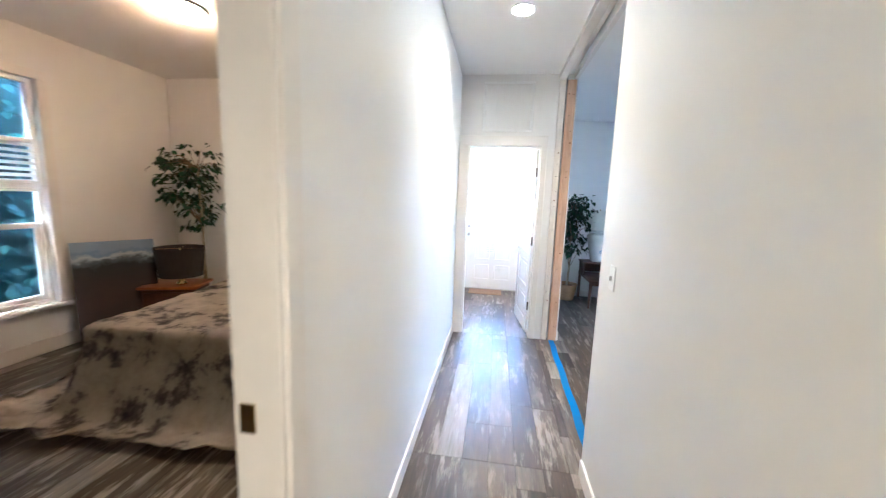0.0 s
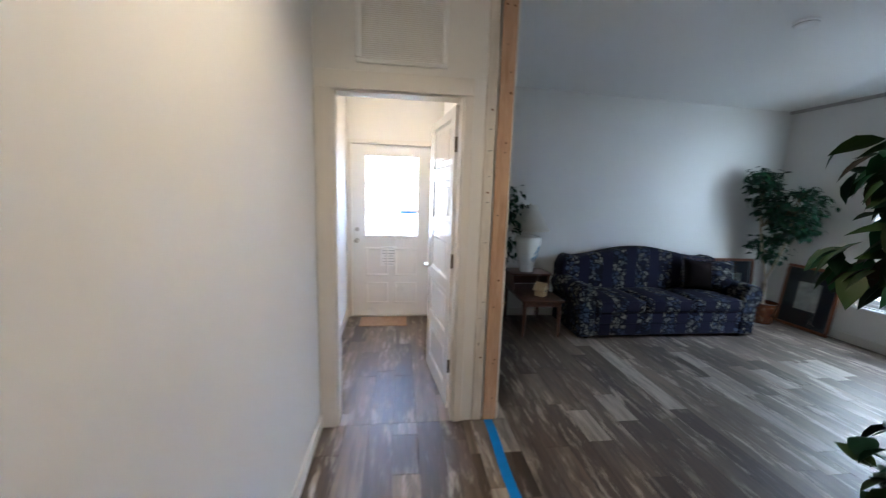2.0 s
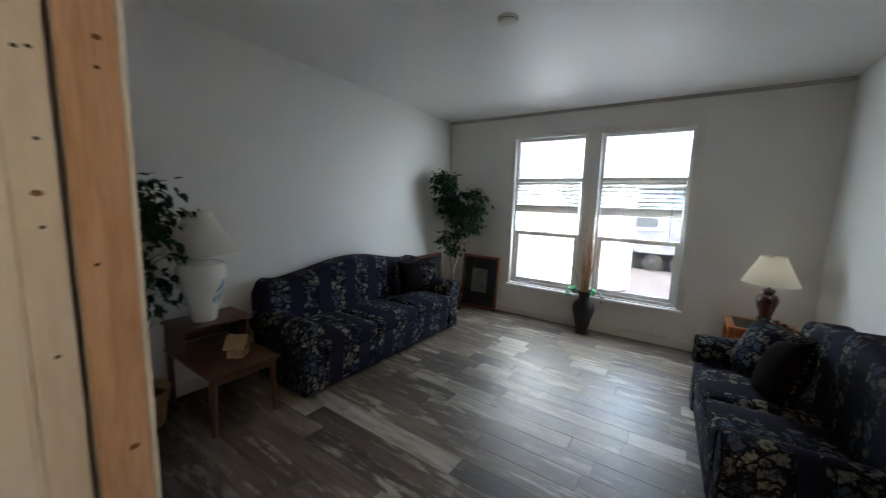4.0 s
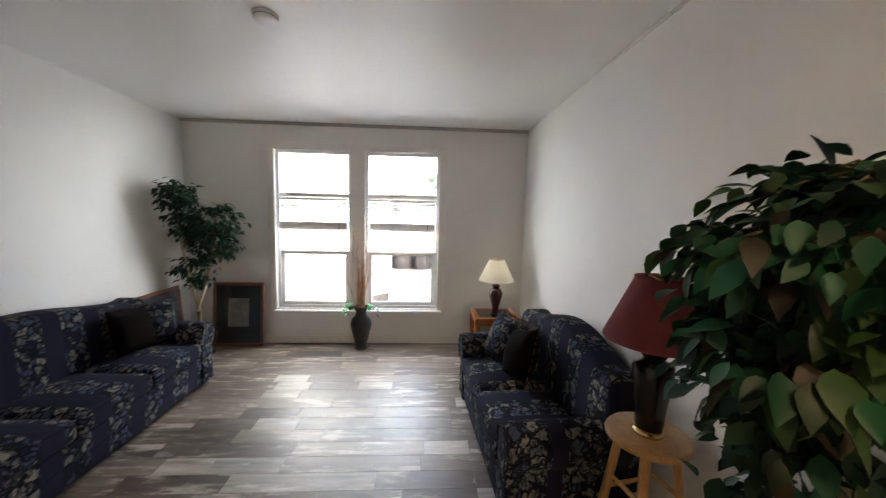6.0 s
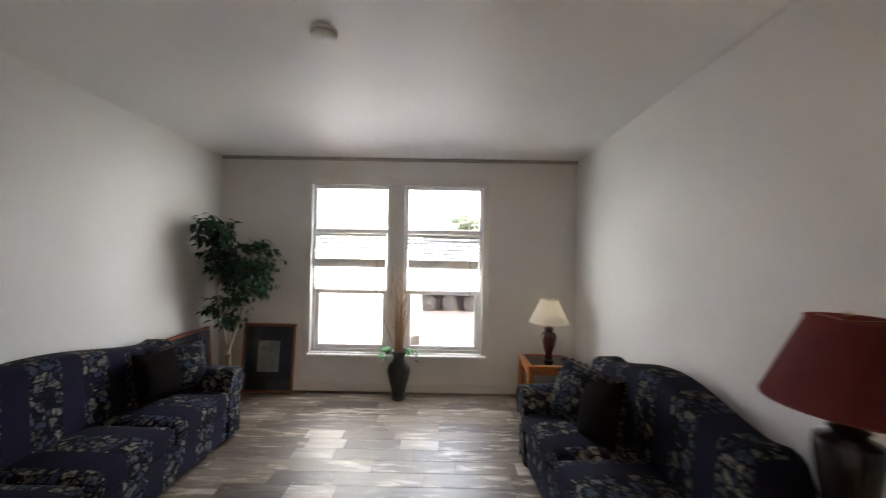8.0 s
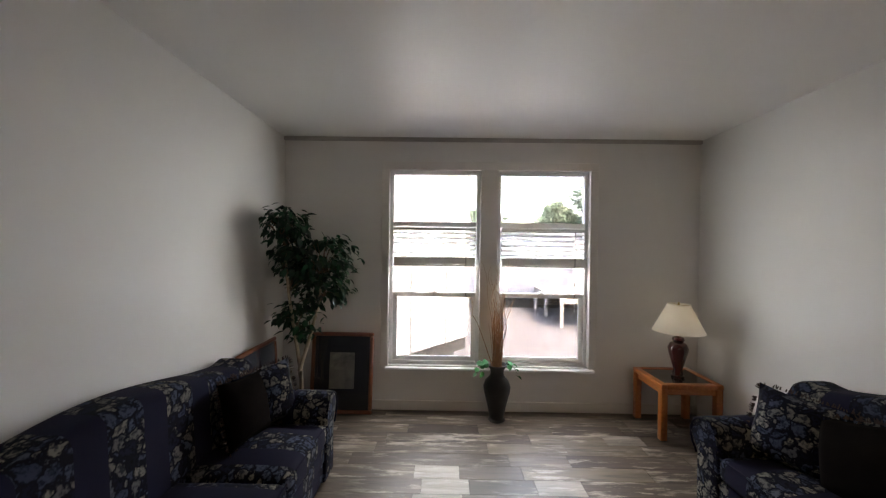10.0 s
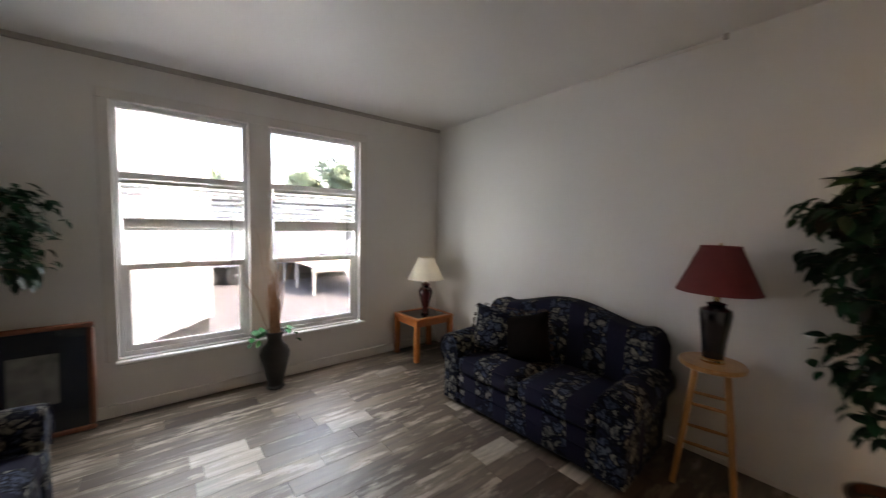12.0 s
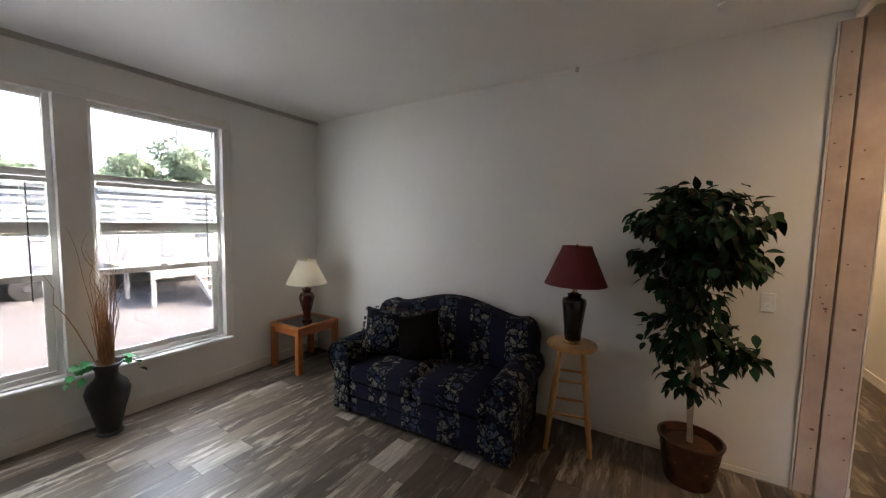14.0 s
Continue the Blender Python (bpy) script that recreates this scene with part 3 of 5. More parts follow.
def entry_door():
    root = setting_root("door_1", "white panelled entry door with a half-height window, shut")
    x0, x1, y0, y1 = -0.371, 0.523, YN + 0.018, YN + 0.062
    g = (-0.215, 0.385, 0.985, 1.895)
    part("door_leaf", extrude_ring(x0, x1, 0.012, 2.02, g, y0, y1), DOORPAINT, root)
    part("glazing_bead", rect_frame(bmesh.new(), g[0] - .02, g[2] - .02, g[1] + .02, g[3] + .02, y0 - .008, y0 + .002, 0.024), DOORPAINT, root)
    p = part("pane", box(g[0], y0 + .018, g[2], g[1], y0 + .022, g[3]), ENTRY_GLASS, root, smooth=0)
    p.visible_shadow = False
    for z in (1.28, 1.585):
        part("glazing_bar", box(g[0], y0 + .008, z - .006, g[1], y0 + .017, z + .006, .001), DOORPAINT, root)
    for px0, px1 in ((-0.215, 0.045), (0.125, 0.385)):
        for pz0, pz1 in ((0.16, 0.42), (0.50, 0.84)):
            part("panel", rect_frame(bmesh.new(), px0, pz0, px1, pz1, y0 - .005, y0 + .002, 0.022), DOORPAINT, root)
    knob = lathe([(0.0, 0), (.026, .002), (.027, .008), (.011, .012), (.011, .04), (.024, .048), (.027, .058), (.022, .068), (.006, .073)], 20)
    part("door_knob", knob, NICKEL, root, "satin metal knob", pose(-0.315, y0, 0.925, 90))
    part("deadbolt", lathe([(0.0, 0), (.026, .002), (.026, .012), (.008, .014), (.008, .03), (.003, .031)], 20), NICKEL, root, "satin metal deadbolt", pose(-0.315, y0, 1.055, 90))
    for z in (0.25, 1.05, 1.80):
        part("hinge", box(x1 - .004, y0 - .008, z - .045, x1 + .010, y0 + .004, z + .045, .002), NICKEL, root)
    part("threshold", box(-0.385, YN - .02, 0.0, 0.537, YN + .15, 0.012, .003), NICKEL, root, "worn metal threshold")
    return root


def extrude_ring(x0, x1, z0, z1, g, y0, y1):
    """A slab with a rectangular opening g."""
    bm = bmesh.new()
    for a in ((x0, z0, x1, g[2]), (x0, g[3], x1, z1), (x0, g[2], g[0], g[3]), (g[1], g[2], x1, g[3])):
        add_box(bm, a[0], y0, a[1], a[2], y1, a[3])
    return bm


entry_door()
JAMB2 = trim_boards("jamb_entry_door", [(-0.385, YN, 0, -0.372, YN + .15, 2.035), (0.524, YN, 0, 0.537, YN + .15, 2.035), (-0.372, YN, 2.022, 0.524, YN + .15, 2.035)], label="painted entry door jamb")

GLOSS = surface("gloss_white_paint", (0.76, 0.745, 0.72), (0.80, 0.785, 0.76), 0.14, 3, fine=30, relief=0.03, spread=0.04, coat=0.3)


def panel_door(name, m, width, height, label, group=""):
    """A five-panel door leaf; origin at the hinge, the leaf along +x, faces across y."""
    root = tagged(new(name), label, "", "", "structure")
    root.matrix_basis = m
    t = 0.035
    st, rl = 0.105, 0.085
    bm = bmesh.new()
    n = 5
    ph = (height - (n + 1) * rl - .05) / n
    zs = [.02 + rl + .05 + i * (ph + rl) for i in range(n)]
    add_box(bm, 0, -t / 2, .02, st, t / 2, height, .002)
    add_box(bm, width - st, -t / 2, .02, width, t / 2, height, .002)
    add_box(bm, st, -t / 2, .02, width - st, t / 2, zs[0], .002)
    for z in zs:
        add_box(bm, st, -t / 2, z + ph, width - st, t / 2, min(z + ph + rl, height), .002)
    part("door_leaf", bm, GLOSS, root)
    for z in zs:
        b = box(st - .002, -.006, z - .002, width - st + .002, .006, z + ph + .002)
        add_box(b, st + .045, -.012, z + .045, width - st - .045, .012, z + ph - .045, .010)
        part("panel", b, GLOSS, root)
        for sgn in (-1, 1):
            part("moulding", rect_frame(bmesh.new(), st, z, width - st, z + ph, sgn * .006, sgn * .0155, .014), GLOSS, root)
    prof = [(0.0, 0), (.029, .002), (.029, .008), (.011, .012), (.011, .034), (.004, .036)]
    for sgn in (-1, 1):
        part("rose", lathe(prof, 20), NICKEL, root, "satin metal rose", pose(width - .06, sgn * t / 2, .92, 90 if sgn < 0 else -90))
        part("lever", tube([(width - .06, sgn * (t / 2 + .036), .92), (width - .10, sgn * (t / 2 + .042), .92), (width - .165, sgn * (t / 2 + .040), .918)], [.009, .009, .007], 10), NICKEL, root, "satin metal lever handle")
    for z in (0.33, 1.06, 1.80):
        part("hinge", box(-.012, -t / 2 - .012, z - .045, .004, -t / 2 + .02, z + .045, .002), NICKEL, root, "tarnished hinge")
        part("hinge_leaf", box(-.003, -t / 2 - .001, z - .047, .0015, t / 2 + .001, z + .047, .0008), BRONZE, root, "dark bronze hinge leaf")
    return root


panel_door("door_2", pose(HD[1] - .013, YH + .115, 0, 0, 0, 97), 0.715, 2.035, "glossy white five-panel door standing open into the entry")
# the bedroom door is folded back inside the bedroom, and a shut door closes the hall
panel_door("door_3", pose(-0.26, -2.585, 0, 0, 0, 0), 0.76, 2.035, "white five-panel door at the end of the hall, shut")
casing("casing_hall_back_door", "y", -2.6, -2.586, -0.262, 0.502, 2.045, 0.055)

# ---- fixtures of the hall and entry ----


def vent_grille():
    root = thing("return_air_grille", pose(0, 0, 0), "white metal return air grille above the hall door", "vent")
    x0, x1, z0, z1 = -0.075, 0.435, 2.195, 2.685
    part("frame", rect_frame(bmesh.new(), x0, z0, x1, z1, YH - .012, YH, .028), VINYL, root)
    part("backing", box(x0 + .02, YH - .002, z0 + .02, x1 - .02, YH - .0005, z1 - .02), TRIM, root, smooth=0)
    n = 40
    me = None
    for i in range(n):
        z = z0 + .032 + i * (z1 - z0 - .064) / n
        if me is None:
            b = box(x0 + .026, -.005, -.0045, x1 - .026, .0045, -.0025)
            bmesh.ops.rotate(b, verts=b.verts, cent=(0, 0, 0), matrix=Matrix.Rotation(radians(62), 3, "X"))
            me = mesh_of("slat", b, VINYL, 0)
        s = new("slat", me)
        s.parent = root
        s.location = (0, YH - .006, z + .006)
    for k in (.26, .5, .74):
        part("divider", box(x0 + (x1 - x0) * k - .004, YH - .013, z0 + .02, x0 + (x1 - x0) * k + .004, YH - .001, z1 - .02), VINYL, root)


vent_grille()


def downlight(x, y, z, glow):
    root = thing("downlight", pose(x, y, z), "round flush ceiling downlight, lit", "ceiling light", "ceiling downlights")
    part("ring", lathe([(.085, 0), (.088, -.006), (.075, -.010), (.066, -.004), (.066, 0)], 28, cap=False), VINYL, root)
    part("diffuser", lathe([(.001, -.003), (.066, -.003), (.066, -.001), (.001, -.001)], 28), glow, root)


for hx, hy, _ in HALL_LIGHTS:
    downlight(hx, hy, H, GLOW_WARM)
downlight(*ENTRY_LIGHT, H, GLOW_WARM)


def bowl_light(x, y, z):
    root = thing("ceiling_light", pose(x, y, z), "frosted glass bowl ceiling light, lit", "ceiling light")
    part("base", lathe([(.15, 0), (.155, -.012), (.14, -.02), (.02, -.02)], 28), NICKEL, root)
    part("shade", lathe([(.145, -.02), (.135, -.045), (.10, -.07), (.05, -.084), (.003, -.088)], 28, cap=False), glowing("lit_bowl", (1.0, .72, .45), 0.16), root, "frosted glass bowl")


bowl_light(BED_LIGHT[0], BED_LIGHT[1], H)


def switch_plate(m, label="white light switch on the wall"):
    root = thing("light_switch", m, label, "switch")
    part("plate", box(-.035, -.006, -.058, .035, 0, .058, .003), VINYL, root)
    part("toggle", box(-.005, -.018, -.012, .005, -.004, .010, .002), VINYL, root)


switch_plate(pose(XR, 1.695, 1.155, 0, 0, -90))


def outlet(m):
    root = thing("socket_outlet", m, "white wall socket plate", "socket", "wall sockets")
    part("plate", box(-.035, 0, -.058, .035, .005, .058, .002), VINYL, root)
    for z in (-.022, .022):
        part("socket", box(-.014, .004, z - .015, .014, .008, z + .015, .003), VINYL, root)


outlet(pose(1.08, YS, 1.12))


def smoke_alarm(x, y):
    z = H + (2.658 - H) * (x - GAP1) / (XE + .15 - GAP1)
    root = thing("smoke_alarm", pose(x, y, z), "round white smoke alarm on the ceiling", "smoke alarm")
    part("base", lathe([(.068, .003), (.070, -.008), (.066, -.014)], 32), VINYL, root)
    part("cover", lathe([(.064, -.014), (.062, -.030), (.045, -.038), (.002, -.040)], 32, cap=False), VINYL, root)
    part("vent_slot", lathe([(.0655, -.016), (.0655, -.019)], 32, cap=False), BLACKMETAL, root)


smoke_alarm(2.87, 4.02)
# a second alarm near the seam
smoke2 = lathe([(.06, .003), (.062, -.02), (.045, -.034), (.002, -.036)], 28)
tagged(new("carbon_monoxide_alarm", mesh_of("alarm", smoke2, VINYL)), "small white round alarm on the ceiling", "alarm").location = (1.42, 2.30, H - .012)

PAPER = surface("paper", (0.74, 0.74, 0.75), (0.80, 0.80, 0.80), 0.7, 8)


let_light_through(PAPER, (0.92, 0.92, 0.92), 0.72)
INK = surface("grey_print", (0.48, 0.48, 0.50), (0.56, 0.56, 0.57), 0.7, 8)


def notice(m, w, h, rows, label, tape=False):
    root = thing("paper_notice", m, label, "notice", "notices on the entry door")
    part("sheet", box(-w / 2, -.0008, -h / 2, w / 2, 0, h / 2), PAPER, root, smooth=0)
    for i in range(rows):
        z = h / 2 - h * (i + .7) / (rows + .4)
        ww = w * (.36 if i % 3 else .28)
        part("text_line", box(-ww, -.0014, z - h * .02, ww, -.0009, z + h * .02), INK, root, "line of unreadable print", smooth=0)
    if tape:
        part("tape", box(-w / 2, -.002, h / 2 - .012, w / 2 + .02, -.0015, h / 2 + .022), TAPE, root, "blue painter's tape", smooth=0)
        part("tape", box(-.02, -.002, -h / 2 - .012, .02, -.0015, -h / 2 + .010), TAPE, root, "blue painter's tape", smooth=0)


notice(pose(0.05, YN + .0165, 0.74), 0.19, 0.24, 7, "sheet of printed paper stuck on the entry door")
notice(pose(0.275, YN + .0345, 1.155), 0.19, 0.22, 2, "white notice fixed to the door glass with blue tape", True)
MAT = surface("tan_mat", (0.30, 0.19, 0.12), (0.40, 0.27, 0.18), 0.95, 30, fine=300, relief=0.6, depth=0.004)
tagged(new("door_mat", mesh_of("door_mat", box(-0.26, 5.60, 0.0005, 0.27, 5.90, 0.010, 0.003), MAT)), "tan rectangular door mat before the entry door", "door mat")

# ---- upholstery ----
FAB_X, FAB_Y = fabric("striped_floral_cloth", "X"), fabric("striped_floral_cloth_arms", "Y", 0.34, 0.76)
FAB_P = fabric("floral_pillow_cloth", "X", 3.0, 1.0)
PLAIN = surface("dark_pillow_cloth", (0.0035, 0.0022, 0.002), (0.0075, 0.005, 0.0042), 0.95, 9, fine=300, relief=0.3, spec=0.06)
FRINGE = surface("dark_fringe", (0.03, 0.018, 0.014), (0.06, 0.035, 0.025), 0.9, 20)


def soft_box(x0, y0, z0, x1, y1, z1, crown=0.03, round_=0.05, cuts=7):
    """A cushion: a rounded box, higher in the middle."""
    bm = bmesh.new()
    add_box(bm, x0, y0, z0, x1, y1, z1, round_, 4)
    bmesh.ops.subdivide_edges(bm, edges=[e for e in bm.edges if e.calc_length() > .12], cuts=cuts, use_grid_fill=True)
    cx, cy, w, d = (x0 + x1) / 2, (y0 + y1) / 2, (x1 - x0) / 2, (y1 - y0) / 2
    zm = (z0 + z1) / 2
    for v in bm.verts:
        if v.co.z > zm:
            v.co.z += crown * max(0, 1 - ((v.co.x - cx) / w) ** 2) * max(0, 1 - ((v.co.y - cy) / d) ** 4)
        v.co.z += 0.004 * noise.noise(Vector((v.co.x * 7, v.co.y * 7, x0 * 3)))
    return bm


def arm_outline(side):
    pts = [(-.095, .03), (.080, .03), (.080, .36)]
    for k in range(13):
        a = radians(-52 + k * 20.5)
        pts.append((.018 + .117 * math.cos(a), .475 + .117 * math.sin(a)))
    pts.append((-.095, .40))
    return [(side * x, z) for x, z in pts]


def couch(name, m, length, cushions, label):
    """Front towards -y, origin on the floor at the middle."""
    root = thing(name, m, label, "sofa" if cushions == 3 else "loveseat", "matching blue sofas")
    hl = length / 2
    ax = hl - .135
    part("base", box(-ax + .06, -.375, .035, ax - .06, .33, .165, .012, 2), FAB_X, root)
    part("front_band", soft_box(-ax + .06, -.385, .165, ax - .06, .30, .285, 0.0, .018, 3), FAB_X, root)
    for side in (-1, 1):
        b = extrude_outline(arm_outline(side), -.395, .30, .022, 3)
        for v in b.verts:
            v.co.x += side * ax
            if v.co.y > 0:
                v.co.z += .03 * v.co.y
        arm = part("arm", b, FAB_Y, root)
        welt = [(side * ax + x * .90, -.398, .03 + (z - .03) * .985) for x, z in arm_outline(side)[2:]]
        part("welt", tube(welt, [.006] * len(welt), 6), FAB_X, arm)
    # camel back
    n = 40
    w = hl - .055
    top = []
    for i in range(n + 1):
        x = -w + 2 * w * i / n
        u = min(1, abs(x) / (w * .92))
        z = .80 + .122 * .5 * (1 + math.cos(math.pi * u))
        z += .024 * math.exp(-((abs(x) - (w - .10)) / .06) ** 2)
        e = (w - abs(x)) / .10
        if e < 1:
            z -= .10 * (1 - math.sqrt(max(0, 1 - (1 - e) ** 2)))
        top.append((x, z))
    outline = [(-w, .22), *top, (w, .22)]
    b = extrude_outline(outline, .12, .36, .055, 4)
    bmesh.ops.subdivide_edges(b, edges=[e for e in b.edges if e.calc_length() > .3], cuts=6)
    bmesh.ops.triangulate(b, faces=[f for f in b.faces if len(f.verts) > 4])
    for v in b.verts:
        v.co.y += (v.co.z - .25) * .06
    part("backrest", b, FAB_X, root)
    # puffed front of the back
    sw = (2 * (ax - .085)) / cushions
    for i in range(cushions):
        x0 = -(ax - .085) + i * sw
        cushion = part("seat_cushion", soft_box(x0 + .003, -.405, .285, x0 + sw - .003, .17, .425, .035, .045, 5), FAB_X, root)
        part("piping", tube([(x0 + .02, -.398, .416), (x0 + sw / 2, -.404, .424), (x0 + sw - .02, -.398, .416)], [.006] * 3, 6), FAB_X, cushion)
    for sx in (-1, 1):
        for sy in (-.32, .28):
            part("foot", lathe([(.024, 0), (.03, .036)], 12, (sx * (hl - .18), sy, 0)), BLACKMETAL, root)
    return root


couch("sofa", pose(3.12, 5.520, 0), 2.20, 3, "navy three-seat sofa with striped floral cloth and arched back")
couch("loveseat", pose(3.145, 2.350, 0, 0, 0, 183), 1.60, 2, "navy two-seat sofa with striped floral cloth and arched back")


def pillow(m, size, thick, material, label, fringe=True):
    root = thing("throw_pillow", m, label, "pillow", "throw pillows")
    bm = bmesh.new()
    n = 12
    grid = {}
    for s in (-1, 1):
        for i in range(n + 1):
            for j in range(n + 1):
                u, v = 2 * i / n - 1, 2 * j / n - 1
                if s == 1 and (i in (0, n) or j in (0, n)):
                    grid[s, i, j] = grid[-1, i, j]
                    continue
                pinch = 1 - .10 * (1 - u * u) * (v * v) - .10 * (1 - v * v) * (u * u)
                t = thick / 2 * ((1 - u * u) * (1 - v * v)) ** .42
                t += .008 * noise.noise(Vector((u * 2, v * 2, s + size * 9))) * (1 - u * u) * (1 - v * v)
                grid[s, i, j] = bm.verts.new((u * size / 2 * pinch, s * t, v * size / 2 * pinch))
    for s in (-1, 1):
        for i in range(n):
            for j in range(n):
                f = [grid[s, i, j], grid[s, i + 1, j], grid[s, i + 1, j + 1], grid[s, i, j + 1]]
                bm.faces.new(f if s < 0 else f[::-1])
    cover = part("cover", bm, material, root, smooth=180)
    if fringe:
        b = bmesh.new()
        rnd = random.Random(int(size * 1000))
        for k in range(150):
            e = rnd.uniform(-1, 1)
            side = k % 4
            u, v = ((e, 1), (e, -1), (1, e), (-1, e))[side]
            p = Vector((u * size / 2 * .97, 0, v * size / 2 * .97))
            d = Vector((u if side > 1 else rnd.uniform(-.4, .4), rnd.uniform(-.5, .5), v if side < 2 else rnd.uniform(-.4, .4))).normalized()
            add_tube(b, [p, p + d * rnd.uniform(.012, .028)], [.0045, .002], 4)
        part("fringe", b, FRINGE, cover, "dark brown fringe")["kind"] = "stuff"
    return root


pillow(pose(3.60, 2.43, .61, -22, 4, 208), .41, .17, FAB_P, "floral throw pillow with fringe, leaning on the loveseat back")
pillow(pose(3.30, 2.39, .615, -20, -16, 190), .40, .19, PLAIN, "dark fringed throw pillow leaning on the loveseat back")
pillow(pose(3.76, 5.53, .625, -16, 5, -8), .38, .16, PLAIN, "dark fringed throw pillow in the sofa corner")
pillow(pose(3.95, 5.50, .62, -16, -6, -38), .38, .17, FAB_P, "floral throw pillow in the sofa corner")

# ---- tables, stool and lamps ----
OAK = wood("orange_oak", (0.33, 0.085, 0.016), (0.46, 0.145, 0.033), (2, 16, 16), 3, 0.32, 0.3)
PINE = wood("light_maple", (0.37, 0.168, 0.053), (0.50, 0.255, 0.090), (8, 8, 1.2), 3, 0.35, 0.3)
WALNUT = wood("dark_walnut", (0.045, 0.016, 0.008), (0.105, 0.040, 0.020), (14, 2, 14), 3, 0.4, 0.2)
SMOKED = surface("smoked_glass_top", (0.022, 0.013, 0.009), (0.03, 0.018, 0.012), 0.08, 4, spread=0.02)


def end_table(m, w, d, h):
    root = thing("end_table", m, "orange oak end table with dark glass inset top", "table")
    t = .042
    rim = .055
    b = bmesh.new()
    for r in ((-w / 2, -d / 2, w / 2, -d / 2 + rim), (-w / 2, d / 2 - rim, w / 2, d / 2), (-w / 2, -d / 2 + rim, -w / 2 + rim, d / 2 - rim), (w / 2 - rim, -d / 2 + rim, w / 2, d / 2 - rim)):
        add_box(b, r[0], r[1], h - t, r[2], r[3], h, .006, 2)
    part("table_rim", b, OAK, root)
    part("inset_top", box(-w / 2 + rim - .004, -d / 2 + rim - .004, h - .012, w / 2 - rim + .004, d / 2 - rim + .004, h - .005), SMOKED, root, "dark glass inset")
    for sx in (-1, 1):
        for sy in (-1, 1):
            x, y = sx * (w / 2 - .03), sy * (d / 2 - .03)
            part("leg", box(x - .028, y - .028, 0, x + .028, y + .028, h - t, .008, 2), OAK, root)
    for sy in (-1, 1):
        part("apron", box(-w / 2 + .05, sy * (d / 2 - .03) - .01, h - t - .05, w / 2 - .05, sy * (d / 2 - .03) + .01, h - t), OAK, root)
    for sx in (-1, 1):
        part("apron", box(sx * (w / 2 - .03) - .01, -d / 2 + .05, h - t - .05, sx * (w / 2 - .03) + .01, d / 2 - .05, h - t), OAK, root)
    return root


end_table(pose(4.865, 2.275, 0), 0.46, 0.52, 0.475)


def shade_bm(r0, r1, h, pleats=0):
    """An open cloth lampshade, r0 below and r1 above, with bound edges."""
    bm = bmesh.new()
    n = 96 if pleats else 40
    rings = []
    for r, z in ((r0 + .002, -.001), (r0 + .002, .006), (r0, .007), (r1, h - .007), (r1 + .002, h - .006), (r1 + .002, h + .001)):
        ring = []
        for i in range(n):
            a = 2 * math.pi * i / n
            rr = r + (.0022 * (i % 2) if pleats else 0)
            ring.append(bm.verts.new((rr * math.cos(a), rr * math.sin(a), z)))
        rings.append(ring)
    for a, b in zip(rings, rings[1:]):
        for i in range(n):
            bm.faces.new((a[i], a[(i + 1) % n], b[(i + 1) % n], b[i]))
    return bm


def table_lamp(m, label, body, body_mat, shade, shade_mat, base=None, shade_label="", pleats=0, finial=True):
    """body and base: outlines to spin; shade: (lower radius, upper radius, height, its foot's height)."""
    root = thing("table_lamp", m, label, "lamp", "table lamps")
    part("body", lathe(body, 28), body_mat, root)
    if base:
        part("foot", lathe(base, 28), BRASS, root, "brass foot")
    zb = body[-1][1]
    part("stem", lathe([(.008, zb), (.008, shade[3] + shade[2] - .02), (.004, shade[3] + shade[2] - .01)], 10), BRASS, root, "brass stem")
    part("socket", lathe([(.016, zb), (.018, zb + .02), (.016, zb + .05), (.006, zb + .055)], 14), BRASS, root)
    part("shade", shade_bm(shade[0], shade[1], shade[2], pleats), shade_mat, root, shade_label, pose(0, 0, shade[3]))
    b = bmesh.new()
    for k in range(3):
        a = 2 * math.pi * k / 3
        add_tube(b, [(.006 * math.cos(a), .006 * math.sin(a), shade[3] + shade[2] - .012), (shade[1] * .98 * math.cos(a), shade[1] * .98 * math.sin(a), shade[3] + shade[2] - .004)], [.002, .002], 5)
    part("shade_ring", b, BRASS, root)["kind"] = "stuff"
    if finial:
        part("finial", lathe([(.003, shade[3] + shade[2] - .012), (.008, shade[3] + shade[2] + .004), (.006, shade[3] + shade[2] + .014), (.001, shade[3] + shade[2] + .02)], 10), BRASS, root)
    return root


MAROON = surface("maroon_shade_cloth", (0.16, 0.030, 0.034), (0.20, 0.040, 0.044), 0.85, 12, fine=500, relief=0.3)
CREAM = surface("cream_shade_cloth", (0.86, 0.82, 0.72), (0.91, 0.87, 0.78), 0.85, 12, fine=400, relief=0.3)
BEIGE = surface("beige_shade_cloth", (0.74, 0.70, 0.62), (0.80, 0.76, 0.68), 0.85, 12, fine=400, relief=0.3)
let_light_through(CREAM, (0.96, 0.92, 0.82), 0.58)
let_light_through(BEIGE, (0.68, 0.63, 0.56), 0.3)
let_light_through(MAROON, (0.25, 0.04, 0.04), 0.2)
OXBLOOD = surface("oxblood_ceramic", (0.042, 0.007, 0.008), (0.066, 0.011, 0.011), 0.12, 5, fine=40, relief=0.03, coat=0.5)
BLACKCER = surface("black_ceramic", (0.008, 0.006, 0.007), (0.016, 0.010, 0.010), 0.22, 5, fine=40, relief=0.02, coat=0.1)
IVORY = surface("ivory_glaze", (0.74, 0.72, 0.66), (0.81, 0.79, 0.73), 0.25, 4, fine=40, relief=0.05, coat=0.3)

